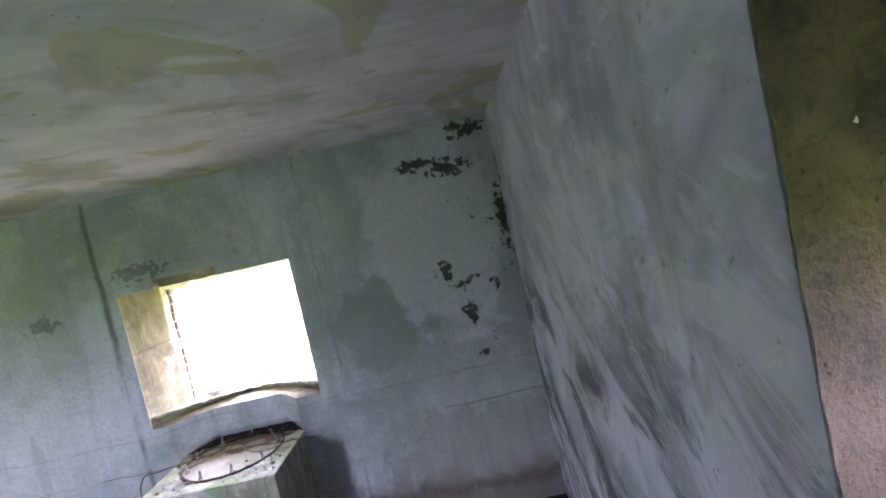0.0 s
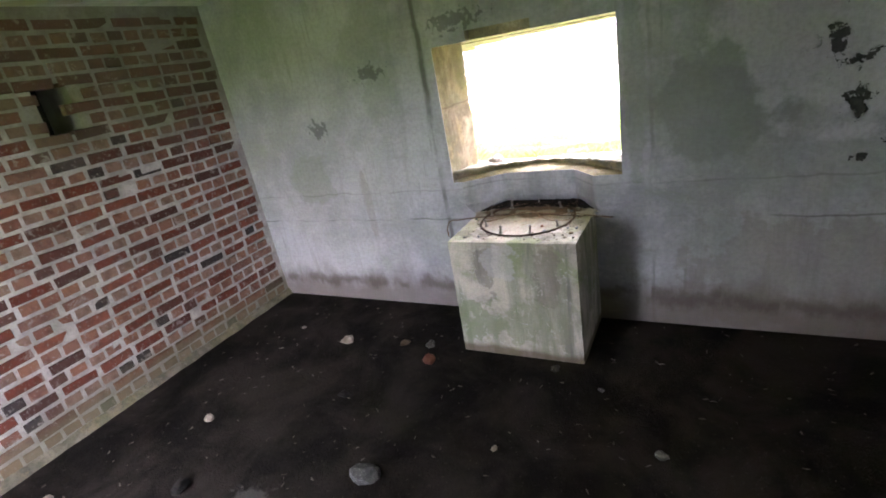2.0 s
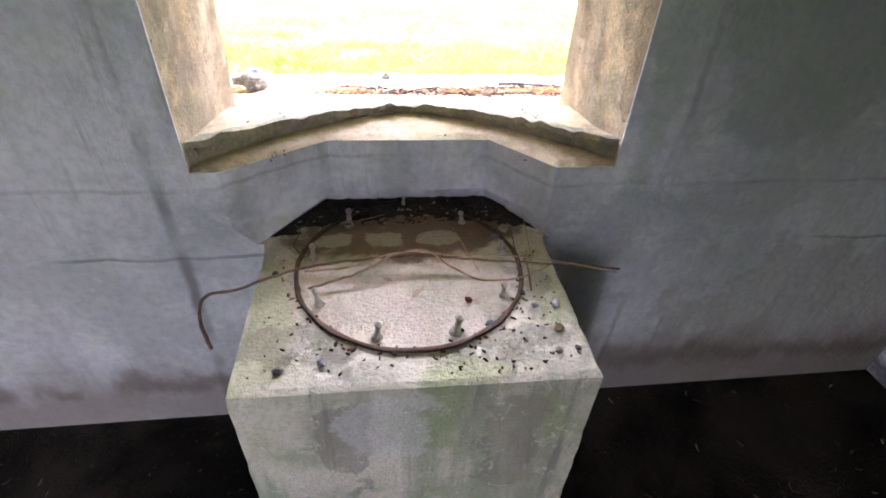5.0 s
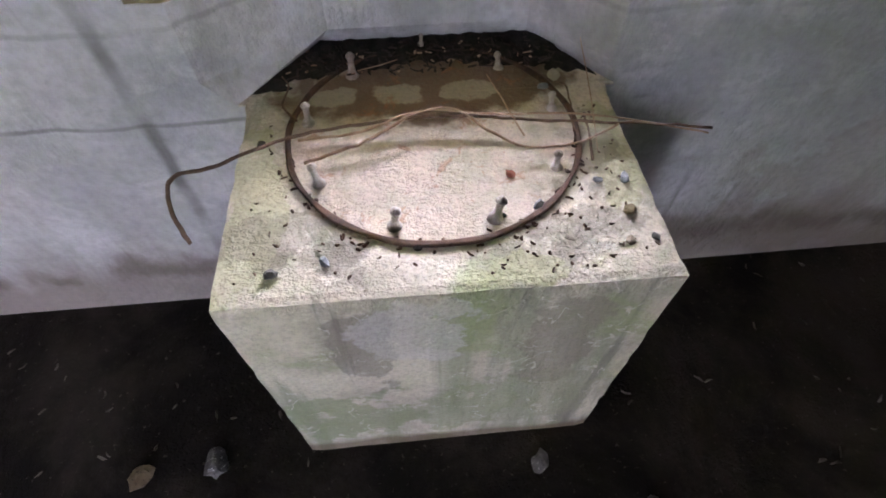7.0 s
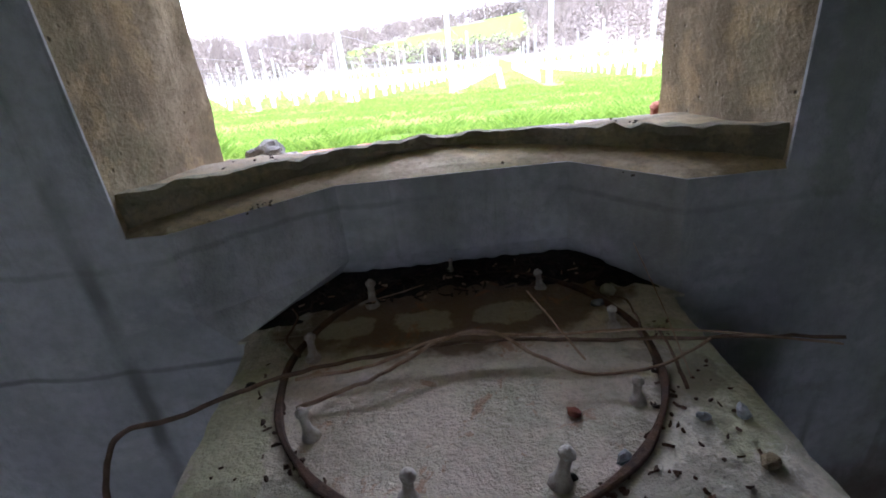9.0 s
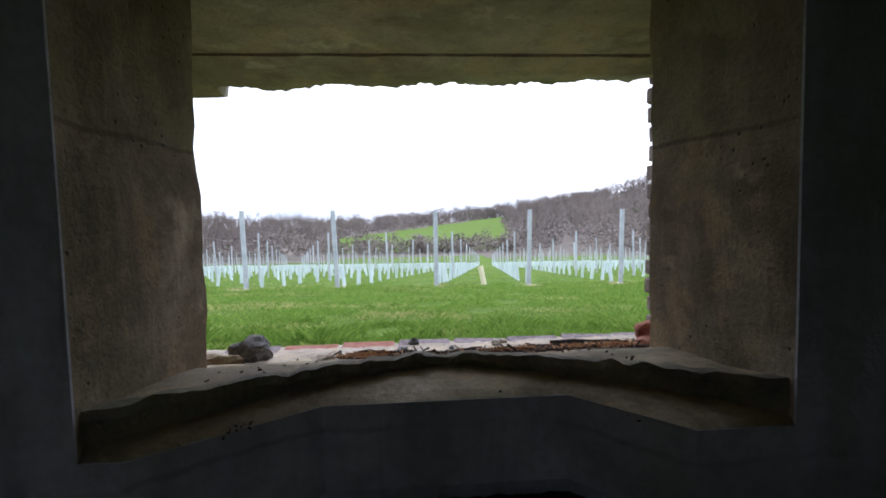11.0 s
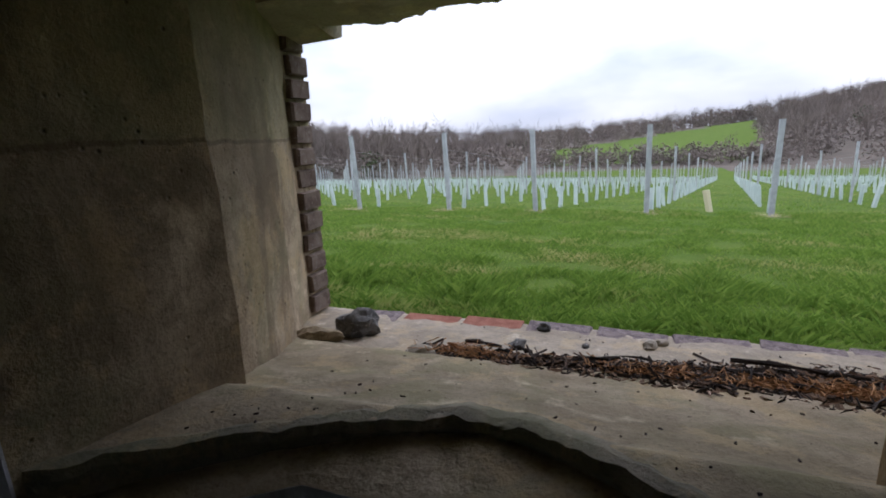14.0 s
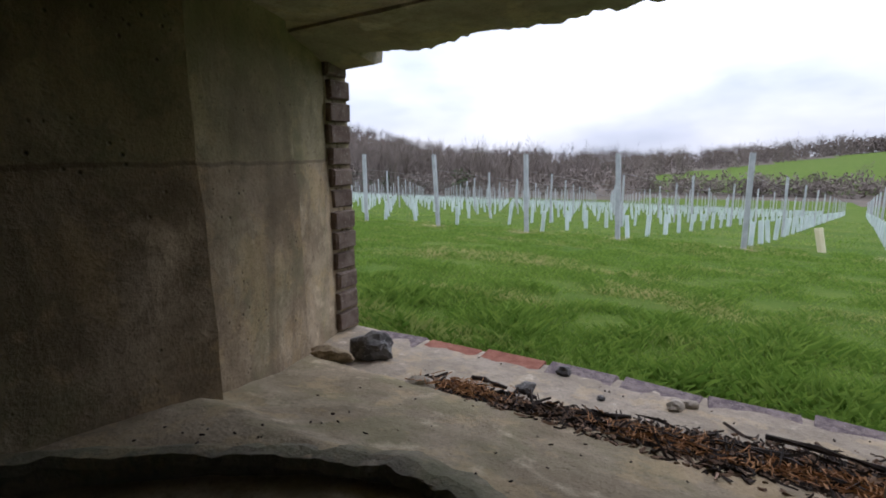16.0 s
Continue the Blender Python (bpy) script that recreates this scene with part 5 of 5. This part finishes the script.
for i, (x, y, l, a) in enumerate(((-0.17, 0.93, 0.055, -8), (-0.10, 0.88, 0.025, 20), (-0.055, 0.91, 0.028, -12), (0.13, 0.89, 0.07, 24), (0.30, 0.86, 0.10, -5), (0.40, 0.90, 0.09, 12), (0.52, 0.87, 0.11, -16), (0.58, 0.98, 0.13, -8), (0.63, 0.93, 0.05, 60))):
    bm = bmesh.new()
    pts = [Vector((-l, 0, 0.012)), Vector((-l * 0.3, 0.006, 0.015)), Vector((l * 0.4, -0.004, 0.016)), Vector((l, 0.004, 0.012))]
    rod(bm, pts, [0.006, 0.008, 0.007, 0.004], 6)
    ob = part("fallen_stick", bm, MAT["litter_dark"])
    ob.matrix_world = pose(*on_sill(x, y, 0.004), 0, 0, a)
    tagged(ob, "short black rotten stick on the sill", "stick", "sticks on the sill")


def drift(r):
    x = -0.34 + 1.12 * r.random() ** 0.75
    half = 0.024 + 0.13 * max(0, (x + 0.34) / 1.1)
    c = 0.85 + 0.07 * max(0, x)
    u = r.gauss(0, 0.5)
    y = c + half * max(-1.2, min(1.2, u))
    return x, y, sill_top(y) + 0.020 * max(0, 1 - abs(u)) * r.random()


flakes("leaf_litter", 2600, drift, (0.013, 0.0028, 0.0018), MAT["litter_dark"], "drift of black rotten twigs along the sill", 6)
flakes("twig_litter", 170, drift, (0.034, 0.0030, 0.0028), MAT["litter_dark"], "longer black twigs lying in the sill litter", 16)
flakes("grey_twigs", 70, drift, (0.026, 0.0024, 0.0022), MAT["twig"], "weathered pale twigs lying in the sill litter", 17)
flakes("bark_litter", 2000, drift, (0.010, 0.005, 0.0016), MAT["litter"], "drift of brown leaf and bark bits on the sill", 7)
flakes("needle_litter", 1200, lambda r: (lambda x, y: (x, y, sill_top(y) + 0.006 + 0.018 * r.random()))(r.choice((r.gauss(-0.19, 0.06), r.gauss(0.28, 0.08), r.gauss(0.50, 0.07), r.gauss(0.64, 0.05))), 0.855 + 0.045 * r.gauss(0, 0.6)), (0.014, 0.0016, 0.001), MAT["needle"], "rust-coloured dry needles in the litter", 8)
flakes("sill_crumbs", 70, lambda r: (lambda x, y: (x, y, sill_top(y) + 0.001))(r.uniform(-0.5, 0.7), r.uniform(0.42, 1.15)), (0.0032, 0.0024, 0.0016), MAT["litter_dark"], "scattered dark crumbs on the concrete sill", 9)
flakes("lip_crumbs", 20, lambda r: (lambda x: (x, arc(x) + r.uniform(0.02, 0.10), sill_top(arc(x) + 0.05) + 0.006))(r.choice((r.uniform(-0.42, -0.25), r.uniform(0.2, 0.42)))), (0.0028, 0.002, 0.0015), MAT["litter_dark"], "dark crumbs along the broken lip", 10)
flakes("shelf_crumbs", 60, lambda r: (lambda x: (x, r.uniform(0.02, 0.16) if abs(x) > 0.3 else r.uniform(0.19, 0.28), SHELF + 0.004))(r.choice((r.uniform(-0.40, -0.27), r.uniform(0.26, 0.45), r.uniform(-0.2, 0.2)))), (0.0028, 0.002, 0.0015), MAT["litter_dark"], "dark crumbs on the shelf", 12)

# ---- stones on the floor ----
FLOOR = ((-1.25, -0.60, 0.052, "stone_pale"), (-0.81, -0.54, 0.034, "wood"), (-0.62, -0.52, 0.040, "stone"), (-1.62, -1.50, 0.035, "stone_pale"), (-0.41, -1.58, 0.075, "stone"), (-1.99, -2.21, 0.03, "stone_pale"),
         (-1.31, -1.92, 0.05, "soil"), (0.81, -1.09, 0.03, "stone"), (-0.9, -1.1, 0.04, "soil"), (0.23, -0.60, 0.03, "stone"), (-0.55, -0.68, 0.05, "redbrick"), (0.5, -0.72, 0.018, "stone"), (-1.75, -0.5, 0.02, "stone_pale"), (0.1, -1.25, 0.02, "stone_pale"))
for i, (x, y, s, mat) in enumerate(FLOOR):
    rubble("floor_stone", (x, y, 0.0), (s, s * 0.75, s * 0.5), MAT[mat], "loose stone on the dark earth floor", "stone", 70 + i, 47 * i, "stones on the floor")
flakes("floor_debris", 420, lambda r: (r.uniform(-2.25, 1.8), r.uniform(-3.0, -0.05), 0.001), (0.010, 0.004, 0.003), MAT["floor_bits"], "small twigs and crumbs on the earth floor", 14)

# ---- bricks ----
def brick_mesh(length, seed, depth=0.05, height=0.061, material="brick"):
    """One worn brick: a face with knocked corners and chamfered arrises."""
    r = random.Random(seed)
    l, h, c = length / 2, height / 2, 0.006
    face = [(-l + c, -h + c), (l - c, -h + c), (l - c, h - c), (-l + c, h - c)]
    rim = [(-l, -h), (l, -h), (l, h), (-l, h)]
    v = [(r.uniform(-0.002, 0.003), y + r.uniform(-0.003, 0.003), z + r.uniform(-0.003, 0.003)) for y, z in face]
    v += [(-0.008, y * (1 - r.uniform(0, 0.07)), z * (1 - r.uniform(0, 0.16))) for y, z in rim]
    v += [(-depth, y, z) for y, z in rim]
    f = [(0, 1, 2, 3)]
    for a in (0, 4):
        for k in range(4):
            f.append((a + k, a + 4 + k, a + 4 + (k + 1) % 4, a + (k + 1) % 4))
    return mesh_of("brick", v, f, MAT[material])


STRETCH = [brick_mesh(0.211, s, height=0.064) for s in range(7)]
HEADER = [brick_mesh(0.099, 20 + s, height=0.064, material="brick_pale") for s in range(7)]
rng = random.Random(3)
rest, rest_pale = ([], []), ([], [])
COURSE = 0.0762
count = 0
for row in range(31):
    z = 0.062 + COURSE * (row + 0.5) - 0.02
    pitch, kinds = (0.224, STRETCH) if row % 2 else (0.112, HEADER)
    y = -0.02 - (0.112 if row % 2 else 0.056) - rng.uniform(0, 0.05)
    while y > SOUTH + pitch * 0.5:
        inside = HOLE[0] - pitch * 0.15 < y < HOLE[1] + pitch * 0.15 and HOLE[2] < z < HOLE[3]
        if not inside and z < TOP - 0.04:
            m = pose(WEST + rng.uniform(-0.006, 0.004), y, z + rng.uniform(-0.004, 0.004), rng.uniform(-1.8, 1.8), 0, rng.uniform(-0.8, 0.8)) @ Matrix.Diagonal((1, rng.uniform(0.93, 1.04), rng.uniform(0.92, 1.05), 1))
            me = rng.choice(kinds)
            if y > -1.95 and z < 1.86 and count < 298:
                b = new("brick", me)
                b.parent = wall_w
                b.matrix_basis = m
                count += 1
            else:
                append_mesh(rest if row % 2 else rest_pale, me, m)
        y -= pitch + rng.uniform(-0.007, 0.007)
for store, mat in ((rest, "brick"), (rest_pale, "brick_pale")):
    rest_ob = new("far_bricks", mesh_of("far_bricks", *store, MAT[mat]))
    rest_ob.parent = wall_w
    tagged(rest_ob, kind="stuff")

# brick facing at the outer edge of the jambs and sill
OUTER = [brick_mesh(0.101, 60 + s, 0.10, 0.066, "brick_out") for s in range(5)]
for side, face in ((-1, -0.845), (1, 0.906)):
    for row in range(14):
        z = 0.815 + 0.0745 * row + 0.034
        if z > HEAD + 0.03:
            break
        b = new("brick", OUTER[row % 5])
        b.parent = wall
        b.matrix_basis = pose(face + rng.uniform(-0.008, 0.008), 1.143 + rng.uniform(-0.006, 0.006), z, 0, 0, 0 if side < 0 else 180)
TOPS = [brick_mesh(0.205, 80 + s, 0.06, 0.115, "purple") for s in range(4)]
TOPS_RED = [brick_mesh(0.205, 90 + s, 0.06, 0.115, "redbrick") for s in range(2)]
x = -0.74
while x < 0.82:
    red = -0.62 < x < -0.2
    b = new("brick", rng.choice(TOPS_RED if red else TOPS))
    b.parent = wall
    b.matrix_basis = pose(x + 0.1, 1.158 + rng.uniform(-0.012, 0.008), 0.8035 + rng.uniform(-0.003, 0.002), rng.uniform(-2.5, 2.5), -90 + rng.uniform(-5, 1), 90 + rng.uniform(-4, 4))
    x += 0.215
